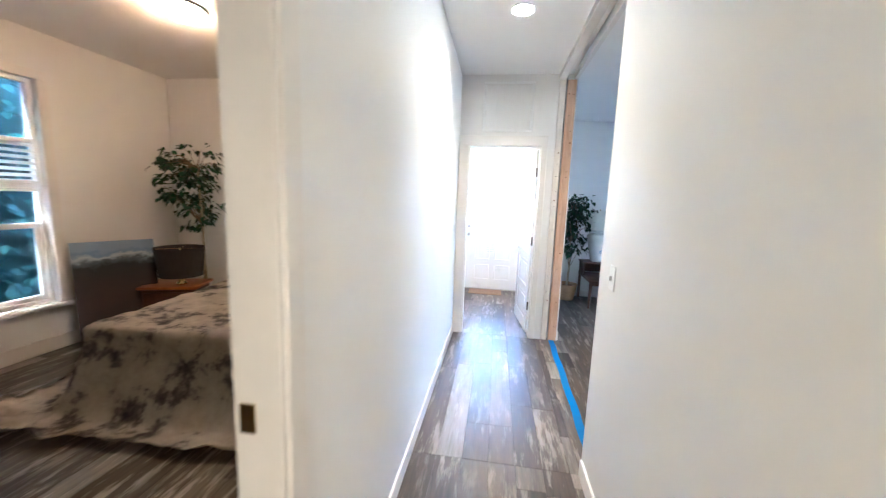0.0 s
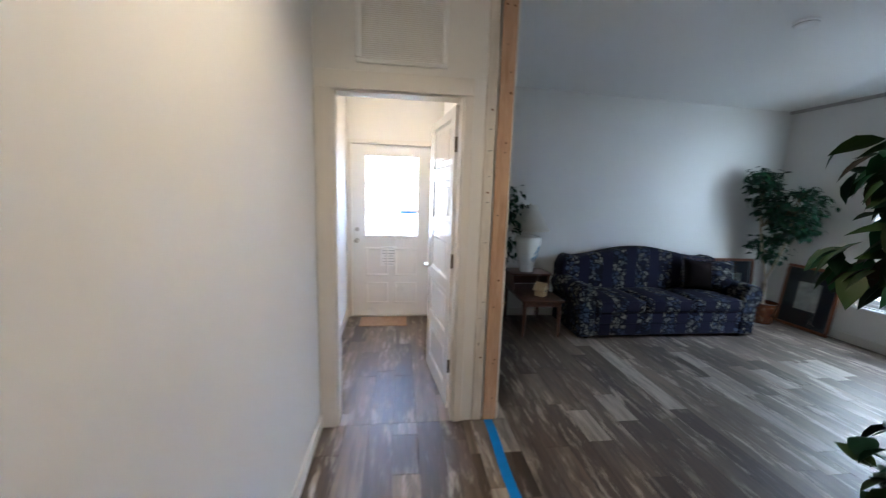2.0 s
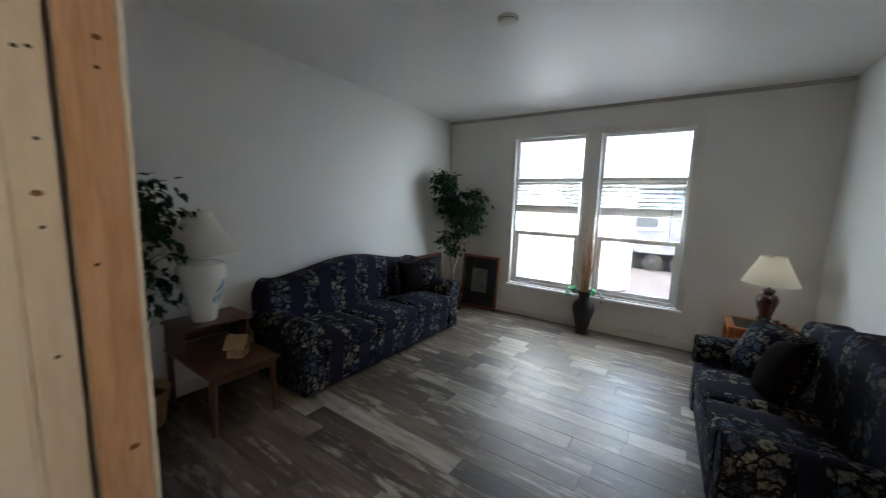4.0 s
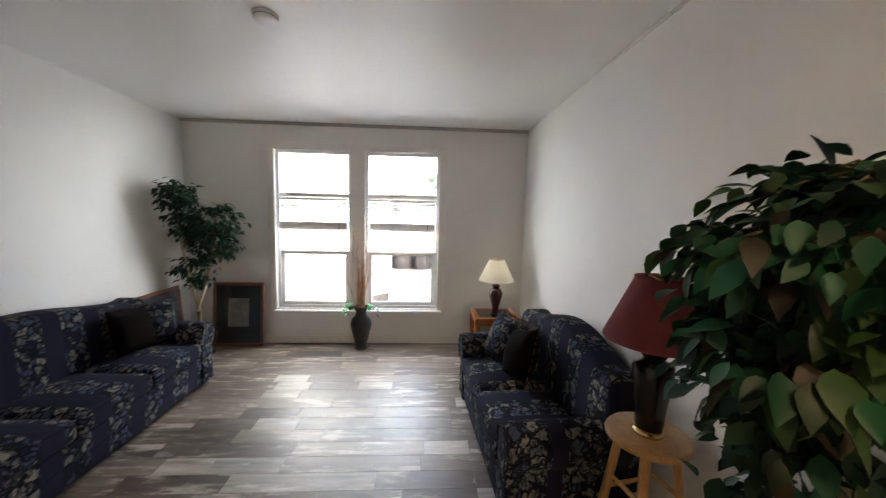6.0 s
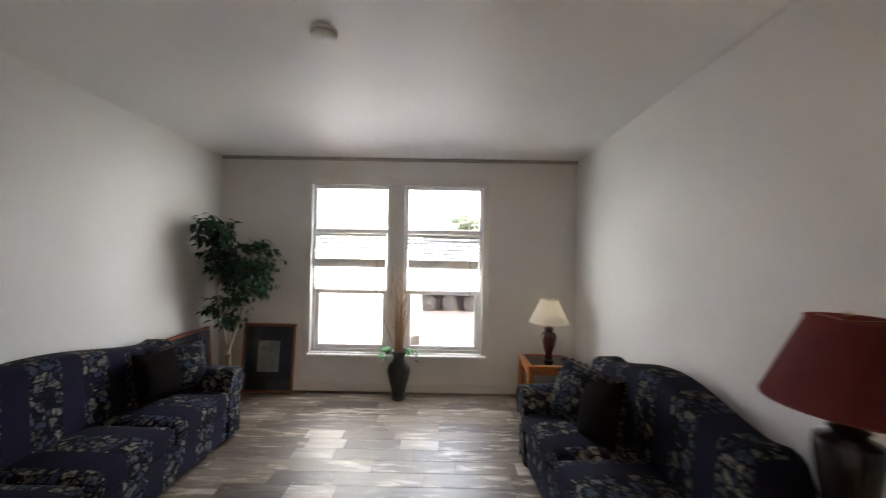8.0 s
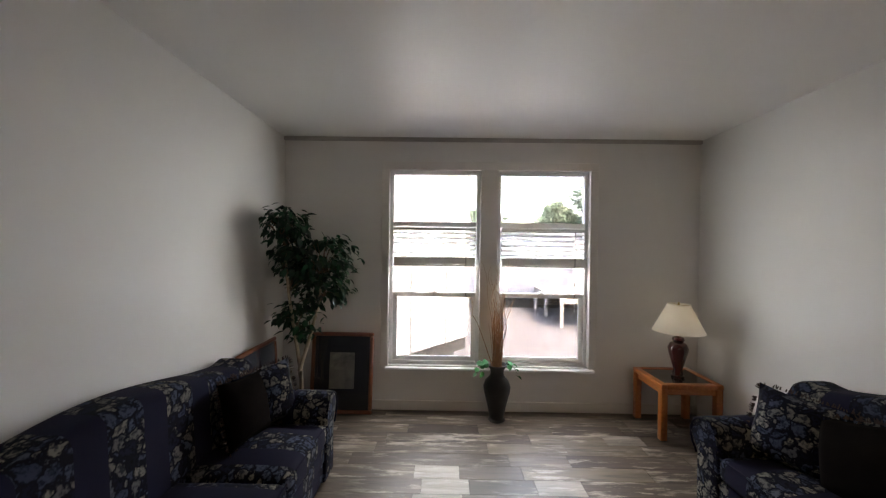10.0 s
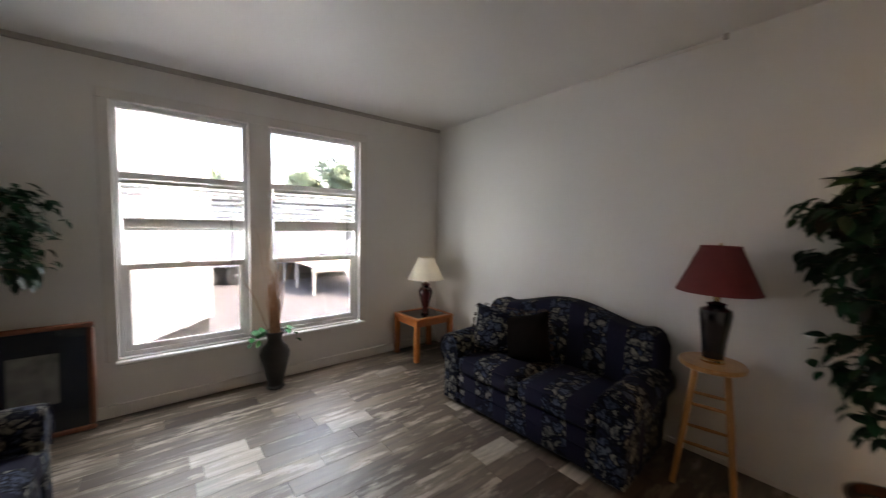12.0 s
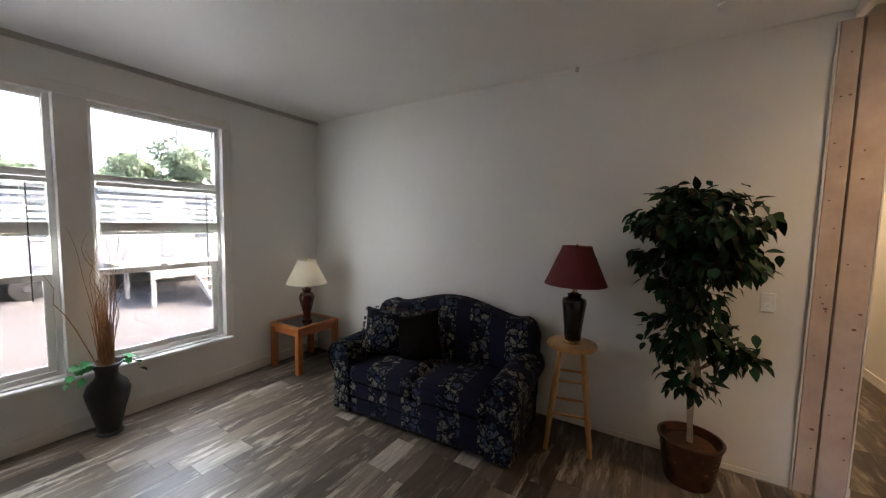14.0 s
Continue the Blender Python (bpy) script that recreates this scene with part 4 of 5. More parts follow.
table_lamp(pose(4.84, 2.27, 0.475), "small table lamp, oxblood ceramic base, cream pleated shade",
           [(.050, 0), (.052, .012), (.040, .020), (.036, .07), (.054, .135), (.076, .215), (.082, .255), (.066, .295), (.038, .312), (.050, .33), (.044, .35), (.016, .362)],
           OXBLOOD, (.200, .088, .245, .402), CREAM, None, "cream pleated shade", 1)
STOOL = (2.15, 2.15)
table_lamp(pose(STOOL[0], STOOL[1], 0.735), "tall table lamp, glossy black vase base, maroon cloth shade",
           [(.052, .028), (.056, .04), (.062, .12), (.074, .22), (.082, .285), (.078, .31), (.050, .322), (.042, .332), (.050, .345), (.030, .352), (.012, .36)],
           BLACKCER, (.205, .098, .265, .415), MAROON, [(.060, 0), (.062, .010), (.054, .018), (.056, .028), (.040, .030)], "maroon cloth shade", 0)


def stool(m, h):
    root = thing("bar_stool", m, "light wooden round stool used as lamp stand", "stool")
    part("seat", lathe([(.02, h - .034), (.155, h - .034), (.168, h - .026), (.170, h - .012), (.163, h - .002), (.12, h), (.002, h)], 40), PINE, root)
    tops, feet = [], []
    for k in range(4):
        a = radians(45 + 90 * k + 12)
        tops.append(Vector((.105 * math.cos(a), .105 * math.sin(a), h - .034)))
        feet.append(Vector((.205 * math.cos(a), .205 * math.sin(a), 0)))
    for t, f in zip(tops, feet):
        part("leg", tube([f, f.lerp(t, .5), t], [.015, .0195, .018], 12), PINE, root)
    for k in range(4):
        for z in ((.20, .44) if k % 2 else (.27, .51)):
            p = feet[k].lerp(tops[k], z / h)
            q = feet[(k + 1) % 4].lerp(tops[(k + 1) % 4], z / h)
            part("rung", tube([p, (p + q) / 2, q], [.008, .011, .008], 10), PINE, root)
    return root


stool(pose(STOOL[0], STOOL[1], 0), 0.735)


def step_table(m):
    """An old end table with a raised back shelf; front towards -y."""
    root = thing("step_end_table", m, "dark walnut two-level end table beside the sofa", "table")
    part("lower_top", box(-.23, -.36, .385, .23, .36, .412, .007, 2), WALNUT, root)
    part("upper_top", box(-.24, .02, .595, .24, .36, .618, .007, 2), WALNUT, root)
    for sx in (-1, 1):
        part("front_leg", tube([(sx * .20, -.32, 0), (sx * .195, -.315, .2), (sx * .19, -.31, .385)], [.015, .021, .026], 10), WALNUT, root)
        part("back_leg", box(sx * .205 - .018, .31, 0, sx * .205 + .018, .346, .595, .004), WALNUT, root)
        part("side_panel", box(sx * .21 - .010, .04, .412, sx * .21 + .010, .34, .595, .003), WALNUT, root)
    part("apron", box(-.20, -.335, .335, .20, -.315, .385, .003), WALNUT, root)
    part("back_panel", box(-.20, .335, .43, .20, .345, .595), WALNUT, root)
    return root


step_table(pose(1.70, 5.555, 0))
LAMP_A = surface("painted_lamp_blue", (0.25, 0.38, 0.48), (0.33, 0.46, 0.55), 0.3, 10)
big = table_lamp(pose(1.67, 5.72, 0.618), "large table lamp, ivory jar base, wide cream shade",
                 [(.072, 0), (.078, .008), (.095, .10), (.125, .22), (.150, .33), (.156, .38), (.142, .415), (.085, .43), (.060, .438), (.070, .45), (.064, .465), (.030, .475), (.014, .48)],
                 IVORY, (.235, .075, .29, .49), BEIGE, None, "wide cream cone shade", 0)
for k, (a0, z0, l) in enumerate(((-62, .30, .09), (-50, .24, .11), (-70, .20, .07), (-44, .32, .06))):
    b = bmesh.new()
    ps = []
    for i in range(7):
        z = z0 - l * i / 6
        r = np.interp(z, [.10, .22, .33, .38], [.095, .125, .150, .156]) + .0015
        a = radians(a0 + 10 * math.sin(i * .8 + k))
        ps.append((r * math.cos(a), r * math.sin(a), z))
    add_tube(b, ps, [.002, .008, .011, .012, .010, .006, .002], 6)
    part("painted_leaf", b, LAMP_A, big, "blue painted leaf motif")

BIRD = wood("birdhouse_wood", (0.26, 0.15, 0.075), (0.38, 0.25, 0.14), (2, 12, 12), 5, 0.6, 0)


def birdhouse(m):
    root = thing("birdhouse", m, "small plain wooden birdhouse on the end table", "ornament")
    part("body", extrude_outline([(-.055, 0), (.055, 0), (.055, .07), (0, .13), (-.055, .07)], -.05, .05), BIRD, root)
    for s in (-1, 1):
        b = box(-.006, -.068, -.005, .104, .068, .004, .001)
        part("roof", b, BIRD, root, "", Matrix.Translation((0, 0, .143)) @ Matrix.Rotation(radians(47.5 if s > 0 else 132.5), 4, "Y"))
    part("hole", lathe([(.001, 0), (.016, 0), (.016, .001), (.001, .001)], 16), BLACKMETAL, root, "dark round hole", pose(0, -.0515, .062, 90))
    part("perch", tube([(0, -.05, .035), (0, -.075, .035)], [.003, .003], 8), BIRD, root)


birdhouse(pose(1.74, 5.40, .412, 0, 0, 42))

# ---- pictures leaning on the walls ----
FRAMEWOOD = wood("reddish_frame_wood", (0.15, 0.042, 0.019), (0.25, 0.085, 0.038), (10, 10, 10), 4, 0.35, 0.3)
MATBLUE = surface("dark_blue_mount", (0.030, 0.034, 0.050), (0.040, 0.046, 0.065), 0.8, 8)
PRINT = surface("grey_print_picture", (0.22, 0.23, 0.22), (0.50, 0.50, 0.47), 0.6, 14, fine=40, spread=.03)


def framed_picture(m, w, h, iw, ih, label):
    """Leaning picture; origin at the foot's middle, facing -y, before it is turned."""
    root = thing("framed_picture", m, label, "picture", "framed pictures on the floor")
    part("frame", rect_frame(bmesh.new(), -w / 2, 0, w / 2, h, -.024, 0, .038), FRAMEWOOD, root)
    part("mount", box(-w / 2 + .03, -.010, .03, w / 2 - .03, -.004, h - .03), MATBLUE, root, "dark blue mount", smooth=0)
    part("print", box(-iw / 2, -.014, h / 2 - ih / 2 + .02, iw / 2, -.0105, h / 2 + ih / 2 + .02), PRINT, root, "pale grey print", smooth=0)
    p = part("glass", box(-w / 2 + .036, -.019, .036, w / 2 - .036, -.017, h - .036), CLEAR, root, smooth=0)
    p.visible_shadow = False
    return root


framed_picture(pose(5.035, 5.335, 0, -6, 0, -90), 0.60, 0.765, 0.24, 0.34, "reddish wooden frame with dark mount, leaning on the window wall")
framed_picture(pose(4.60, 5.865, 0, -4, 0, 0), 0.62, 0.765, 0.24, 0.34, "reddish wooden frame with dark mount, behind the sofa")

# ---- plants ----
LEAF = leaf_material("ficus_leaf", (0.002, 0.013, 0.006), (0.006, 0.050, 0.022), 0.5)
LEAF_OLIVE = leaf_material("ficus_leaf_olive", (0.006, 0.016, 0.005), (0.016, 0.044, 0.010))
# Brown leaf colour stands in for warm hall light on green leaves.
LEAF_WARM_LIT = leaf_material("ficus_leaf_warm_lit", (0.010, 0.008, 0.004), (0.020, 0.015, 0.007))
BARK = surface("pale_bark", (0.30, 0.24, 0.17), (0.48, 0.40, 0.30), 0.85, 25, fine=60, relief=0.6, depth=0.004)
TWIG = surface("brown_twig", (0.13, 0.08, 0.045), (0.20, 0.13, 0.08), 0.8, 20)
SOIL = surface("moss_and_bark_mulch", (0.06, 0.027, 0.011), (0.14, 0.064, 0.026), 0.95, 40, fine=90, relief=1.0, depth=0.01)

LEAF_SHAPE = ((0.0, 0.0), (0.18, 0.30), (0.42, 0.46), (0.68, 0.34), (0.86, 0.15), (1.0, 0.0))


def leaf_points(length, width, fold=0.30, droop=0.22, curl=0.0):
    """A pointed oval leaf along +x: midrib points, then both edges; and its faces."""
    mid = [(u * length, curl * length * u * u, -droop * length * u * u) for u, _ in LEAF_SHAPE]
    vs = list(mid)
    fs = []
    idx = {}
    for s in (-1, 1):
        for i, (u, w) in enumerate(LEAF_SHAPE):
            if w:
                idx[s, i] = len(vs)
                vs.append((u * length, s * w * width + mid[i][1], mid[i][2] + fold * w * width))
            else:
                idx[s, i] = i
        for i in range(len(LEAF_SHAPE) - 1):
            a, b, c, d = i, i + 1, idx[s, i + 1], idx[s, i]
            f = [k for n, k in enumerate((a, b, c, d)) if k not in (a, b, c, d)[:n]]
            fs.append(f if s < 0 else f[::-1])
    return vs, fs


def leaf_pose(at, out, tip_down, rnd, scale=1.0):
    """A leaf that grows out along `out` and hangs."""
    d = Vector((out[0], out[1], out[2] - tip_down)).normalized()
    up = Vector((rnd.uniform(-.5, .5), rnd.uniform(-.5, .5), 1.0))
    y = up.cross(d).normalized()
    z = d.cross(y)
    m = Matrix((d, y, z)).transposed().to_4x4()
    return Matrix.Translation(at) @ m @ Matrix.Diagonal((scale, scale, scale, 1))


def leaf_mesh(name, poses, length, width, material):
    vs, fs = leaf_points(length, width)
    verts, faces = [], []
    for m in poses:
        o = len(verts)
        verts.extend([tuple(m @ Vector(v)) for v in vs])
        faces.extend([[o + k for k in f] for f in fs])
    me = bpy.data.meshes.new(name)
    me.from_pydata(verts, [], faces)
    me.materials.append(material)
    me.shade_smooth()
    return me


def crown_poses(clumps, rnd, per=9, spread=0.085):
    """Clumps: (centre, radii, count). Twig tips inside each, leaves hanging round each tip."""
    tips, poses = [], []
    for c, r, n in clumps:
        for _ in range(n):
            while True:
                p = Vector((rnd.uniform(-1, 1), rnd.uniform(-1, 1), rnd.uniform(-1, 1)))
                if .15 < p.length < 1:
                    break
            p = p * (p.length ** -.35)
            tip = Vector(c) + Vector((p.x * r[0], p.y * r[1], p.z * r[2]))
            tips.append(tip)
            out = Vector((p.x, p.y, p.z * .4 + .1)).normalized()
            for _ in range(per):
                a = Vector((rnd.gauss(0, 1), rnd.gauss(0, 1), rnd.gauss(0, .6)))
                at = tip + a * spread * .55
                o = (out * .8 + Vector((rnd.uniform(-.8, .8), rnd.uniform(-.8, .8), rnd.uniform(-.2, .5)))).normalized()
                poses.append(leaf_pose(at, o, rnd.uniform(.2, 1.6), rnd, rnd.uniform(.65, 1.2)))
    return tips, poses


def inside(p, lim):
    return lim[0] < p.x < lim[1] and lim[2] < p.y < lim[3] and p.z < 2.6


def ficus(m, label, stems, clumps, seed, lim, pot, per=9, leaf_len=0.078, singles=0, olive=0.15, spread=0.085):
    """stems: lists of points from the soil up. lim: room kept free of walls, in the plant's own x and y."""
    rnd = random.Random(seed)
    root = thing("potted_ficus", m, label, "plant", "potted ficus trees")
    for pts in stems:
        n = len(pts)
        part("trunk", tube(pts, [.021 - .012 * i / max(n - 1, 1) for i in range(n)], 9), BARK, root, "pale slender trunk")
    tips, poses = crown_poses(clumps, rnd, per, spread)
    poses = [p for p in poses if inside(p.translation, lim) and inside(p @ Vector((leaf_len, 0, 0)), lim)]
    b = bmesh.new()
    nodes_on = [Vector(q) for pts in stems for q in pts[1:]]
    for t in tips:
        if not inside(t, lim):
            continue
        s = min(nodes_on, key=lambda q: (q - t).length + (0.25 if q.z > t.z + .05 else 0))
        mid = s.lerp(t, .55) + Vector((0, 0, .05))
        add_tube(b, [s, mid, t], [.005, .0035, .0015], 4)
    part("branch_work", b, TWIG, root)["kind"] = "stuff"
    rnd.shuffle(poses)
    if singles:
        poses.sort(key=lambda p: rnd.uniform(0, .14) - p.translation.y)
    near, rest = poses[:singles], poses[singles:]
    k = int(len(rest) * olive)
    crown = new("crown", leaf_mesh("crown", rest[k:], leaf_len, leaf_len * .62, LEAF))
    crown.parent = root
    crown["kind"] = "stuff"
    if k:
        c2 = new("crown", leaf_mesh("crown", rest[:k], leaf_len, leaf_len * .62, LEAF_OLIVE))
        c2.parent = root
        c2["kind"] = "stuff"
    shapes = []
    for fold, droop, curl, mt in ((.3, .2, 0, LEAF), (.15, .35, .08, LEAF), (.4, .1, -.08, LEAF), (.2, .25, -.04, LEAF), (.25, .3, .05, LEAF_OLIVE), (.35, .28, -.06, LEAF), (.2, .4, .1, LEAF_WARM_LIT)):
        vs, fs = leaf_points(leaf_len * 1.10, leaf_len * .66, fold, droop, curl)
        me = bpy.data.meshes.new("leaf")
        me.from_pydata(vs, [], fs)
        me.materials.append(mt)
        me.shade_smooth()
        shapes.append(me)
    if near:
        near.append(Matrix.Translation((.07, .10, 1.775)) @ pose(0, 0, 0, 0, -78, 60))
    for i, p in enumerate(near):
        ob = new("leaf", shapes[i % 7])
        ob.parent = root
        ob.matrix_basis = p
    pot(root)
    return root


def wicker_pot(r0, r1, h, material, label):
    def make(root):
        bm = bmesh.new()
        n, rows = 48, 14
        prof = []
        for j in range(rows + 1):
            u = j / rows
            prof.append((r0 + (r1 - r0) * u + (.004 if j % 2 else -.002), h * u))
        add_lathe(bm, prof + [(r1 + .010, h), (r1 + .012, h + .012), (r1 - .004, h + .014), (r1 - .014, h - .03)], n)
        for v in bm.verts:
            a = math.atan2(v.co.y, v.co.x)
            j = round(v.co.z / h * rows)
            if v.co.z < h * .98:
                f = 1 + .012 * math.cos(24 * a + math.pi * j)
                v.co.x *= f
                v.co.y *= f
        vessel = part("pot", bm, material, root, label)
        part("soil", lathe([(r1 - .012, h - .034), (r1 * .5, h - .022), (.002, h - .018)], 28), SOIL, vessel, "brown moss over soil")
    return make


WICKER = surface("brown_wicker", (0.045, 0.012, 0.006), (0.095, 0.030, 0.012), 0.25, 18, fine=90, relief=0.5, depth=0.004, coat=0.3)
TERRA = surface("tan_basket", (0.34, 0.19, 0.09), (0.46, 0.28, 0.15), 0.7, 18, fine=90, relief=0.5, depth=0.004)

ficus(pose(1.43, 2.135, 0), "tall leafy ficus tree in a brown wicker pot by the wall",
      [[(0, 0, .22), (.012, .004, .45), (-.006, .006, .70), (.004, .0, 1.0), (.012, .01, 1.3), (-.01, .0, 1.6), (0, .01, 1.72)],
       [(.012, .004, .45), (.03, .02, .75), (.02, .03, 1.1), (.05, .02, 1.35)]],
      [((.06, .07, 1.60), (.33, .25, .15), 46), ((.05, .07, 1.42), (.33, .24, .12), 32), ((.10, .06, 1.22), (.22, .18, .09), 14), ((.05, .06, 1.03), (.18, .16, .10), 14), ((.07, .06, .85), (.14, .13, .08), 8), ((-.18, .08, .86), (.13, .09, .07), 7), ((.03, .04, .66), (.07, .06, .06), 4), ((.06, .08, 1.74), (.14, .13, .06), 7), ((-.04, .27, 1.40), (.12, .09, .08), 8), ((.0, .28, 1.60), (.10, .07, .05), 5)],
      11, (-.35, .45, -.22, .47), wicker_pot(.125, .165, .265, WICKER, "brown woven wicker pot"), 15, .080, 295, .14, .080)

ficus(pose(4.78, 5.60, 0), "ficus tree with forked trunk in the corner behind the sofa",
      [[(0, 0, .22), (-.02, .02, .5), (.04, -.05, .80), (.06, -.12, 1.1), (.05, -.14, 1.35)],
       [(0, 0, .22), (.03, .03, .5), (-.06, .05, .85), (-.12, .08, 1.2), (-.16, .10, 1.6)]],
      [((-.12, .14, 1.76), (.20, .18, .14), 22), ((.02, -.10, 1.50), (.27, .32, .18), 42), ((.02, -.15, 1.27), (.24, .26, .13), 24), ((.0, .02, 1.02), (.14, .14, .12), 11), ((.02, -.03, .84), (.10, .10, .09), 6)],
      12, (-.6, .33, -.75, .31), wicker_pot(.12, .155, .25, WICKER, "brown woven wicker pot"), 15, .075, 0, .12)

ficus(pose(1.27, 5.70, 0), "ficus tree in a tan basket beside the dark end table",
      [[(0, 0, .22), (.01, 0, .5), (0, .01, .9), (.01, 0, 1.4)]],
      [((.02, -.02, 1.42), (.26, .20, .18), 30), ((.02, -.04, 1.18), (.24, .20, .14), 22), ((.06, -.02, .84), (.20, .14, .12), 12), ((-.04, -.05, .98), (.16, .12, .10), 6)],
      13, (-.34, .50, -.5, .21), wicker_pot(.11, .15, .235, TERRA, "tan woven basket"), 14, .072, 0, .1)

ficus(pose(-3.08, 3.50, 0), "ficus tree in the bedroom corner behind the bedside table",
      [[(0, 0, .22), (.01, 0, .6), (0, .01, 1.1), (-.02, 0, 1.7)]],
      [((-.06, -.02, 1.76), (.28, .24, .20), 30), ((-.14, -.04, 1.50), (.28, .24, .16), 26), ((.02, -.02, 1.24), (.20, .2, .14), 12)],
      14, (-.55, .6, -.6, .33), wicker_pot(.12, .16, .25, WICKER, "brown woven wicker pot"), 9, .075, 0, .1)

# vase with twigs
VASEMAT = surface("matt_black_pottery", (0.007, 0.0065, 0.007), (0.015, 0.014, 0.0145), 0.42, 7, fine=50, relief=0.15)
DRY = wood("reddish_dry_twig", (0.17, 0.080, 0.036), (0.48, 0.27, 0.135), (10, 10, 1), 9, 0.7, 0)
IVY = leaf_material("ivy_leaf", (0.012, 0.10, 0.030), (0.035, 0.24, 0.075))


def vase(m):
    root = thing("floor_vase", m, "black pottery floor vase with dry twigs and ivy", "vase")
    part("vase_body", lathe([(.075, 0), (.080, .008), (.066, .025), (.070, .06), (.095, .17), (.120, .27), (.126, .315), (.110, .365), (.072, .405), (.060, .435), (.064, .470), (.090, .512), (.094, .520), (.086, .520), (.058, .480), (.052, .44), (.05, .40)], 36), VASEMAT, root)
    rnd = random.Random(5)
    for k in range(64):
        a, r = rnd.uniform(0, 2 * math.pi), rnd.uniform(.005, .042)
        tall = k < 17
        top = rnd.uniform(1.15, 1.5) if tall else rnd.uniform(.78, 1.12)
        spread = rnd.uniform(.03, .13) if tall else rnd.uniform(.0, .06)
        pts = []
        n = 18 if tall else 6
        ph = rnd.uniform(0, 6)
        for i in range(n + 1):
            u = i / n
            wob = (.060 if tall else .010) * math.sin(ph + u * (14 if tall else 6)) * u
            d = r + spread * u * u
            pts.append((d * math.cos(a) + wob * math.sin(a), d * math.sin(a) - wob * math.cos(a), .44 + (top - .44) * u))
        part("twig", tube(pts, [(.0034 if tall else .0036) * (1 - .7 * i / n) for i in range(n + 1)], 5), DRY, root)
    # one twig leans far out
    pts = [(.01, .03, .46), (.0, .10, .66), (-.01, .15, .80), (.01, .19, .90), (-.005, .24, .98), (.01, .23, 1.08), (-.01, .29, 1.2)]
    part("twig", tube(pts, [.004, .0038, .0034, .003, .0026, .002, .001], 5), DRY, root)
    poses = []
    for k in range(26):
        side = 1 if k < 17 else -1
        u = rnd.random()
        at = Vector((rnd.uniform(-.06, .05), side * (.06 + .13 * u), .53 - .10 * u * u + rnd.uniform(-.03, .05)))
        poses.append(leaf_pose(at, (rnd.uniform(-.8, .8), side * rnd.uniform(.1, 1), rnd.uniform(-.1, .4)), rnd.uniform(.2, .9), rnd, rnd.uniform(.8, 1.2)))
    vs, fs = leaf_points(.06, .062, .25, .25)
    me = bpy.data.meshes.new("ivy_leaf")
    me.from_pydata(vs, [], fs)
    me.materials.append(IVY)
    me.shade_smooth()
    for p in poses:
        ob = new("ivy_leaf", me)
        ob.parent = root
        ob.matrix_basis = p
    for s in (-1, 1):
        part("ivy_stem", tube([(0, s * .03, .48), (-.01, s * .09, .54), (0, s * .15, .50), (.01, s * .19, .43)], [.002] * 4, 5), TWIG, root)


vase(pose(4.965, 3.86, 0))

# ---- bedroom ----


def comforter_material():
    m, nodes, links, bsdf = nodes_of("floral_comforter")
    n = noise_node(nodes, links, 4.2, 7, 0.66)
    r = ramp(nodes, [(0.36, (0.060, 0.056, 0.070)), (0.43, (0.19, 0.165, 0.16)), (0.49, (0.55, 0.48, 0.40)), (0.7, (0.74, 0.67, 0.57))])
    links.new(n.outputs["Fac"], r.inputs["Fac"])
    links.new(r.outputs["Color"], bsdf.inputs["Base Color"])
    bsdf.inputs["Roughness"].default_value = 0.9
    f = noise_node(nodes, links, 14, 3)
    bump(nodes, links, bsdf, f.outputs["Fac"], 0.5, 0.02)
    return m


COMFORT = comforter_material()
MATTRESS = surface("mattress_cloth", (0.62, 0.60, 0.56), (0.70, 0.68, 0.64), 0.9, 9)


def bed(m, w, l):
    """Foot towards -y; a comforter hangs over three sides down to the floor."""
    root = thing("bed", m, "bed under a blotched floral comforter that reaches the floor", "bed")
    part("mattress", soft_box(-w / 2 + .03, .03, .28, w / 2 - .03, l, .52, .01, .05, 3), MATTRESS, root)
    part("box_spring", box(-w / 2 + .04, .05, .08, w / 2 - .04, l, .28, .02, 2), MATTRESS, root)
    bm = bmesh.new()
    nu, nv = 64, 64
    grid = []
    drop, fall = .78, .565
    for i in range(nu + 1):
        row = []
        for j in range(nv + 1):
            s = -w / 2 - drop + (w + 2 * drop) * i / nu
            t = -drop + (l + drop) * j / nv
            ox = max(0, abs(s) - w / 2)
            oy = max(0, -t)
            o = math.hypot(ox, oy)
            z = .555 - min(o, fall) * .96 if o > 0 else .555
            flare = .20 * (min(o, fall) / fall) ** 2 + max(0, o - fall)
            x = math.copysign(min(abs(s), w / 2), s) + (math.copysign(flare * ox / o, s) if o else 0)
            y = max(t, 0) - (flare * oy / o if o else 0)
            e = min(1, o / .15)
            wv = Vector((s * 3.2, t * 3.2, 1.0))
            ripple = noise.noise(wv * 1.6)
            x += e * .045 * ripple * (1 if ox else .3)
            y += e * .05 * noise.noise(wv * 1.5 + Vector((7, 3, 1)))
            z += .018 * noise.noise(wv) + .012 * noise.noise(wv * 3)
            row.append(bm.verts.new((x, y, max(z + max(0, o - fall) * .25 * (1 + noise.noise(wv * 2)), .006))))
        grid.append(row)
    for i in range(nu):
        for j in range(nv):
            bm.faces.new((grid[i][j], grid[i + 1][j], grid[i + 1][j + 1], grid[i][j + 1]))
    bmesh.ops.solidify(bm, geom=bm.faces[:], thickness=.02)
    part("comforter", bm, COMFORT, root, "blotched cream and charcoal comforter", smooth=180)
    return root


bed(pose(-1.82, 1.97, 0, 0, 0, 4), 1.52, 1.78)


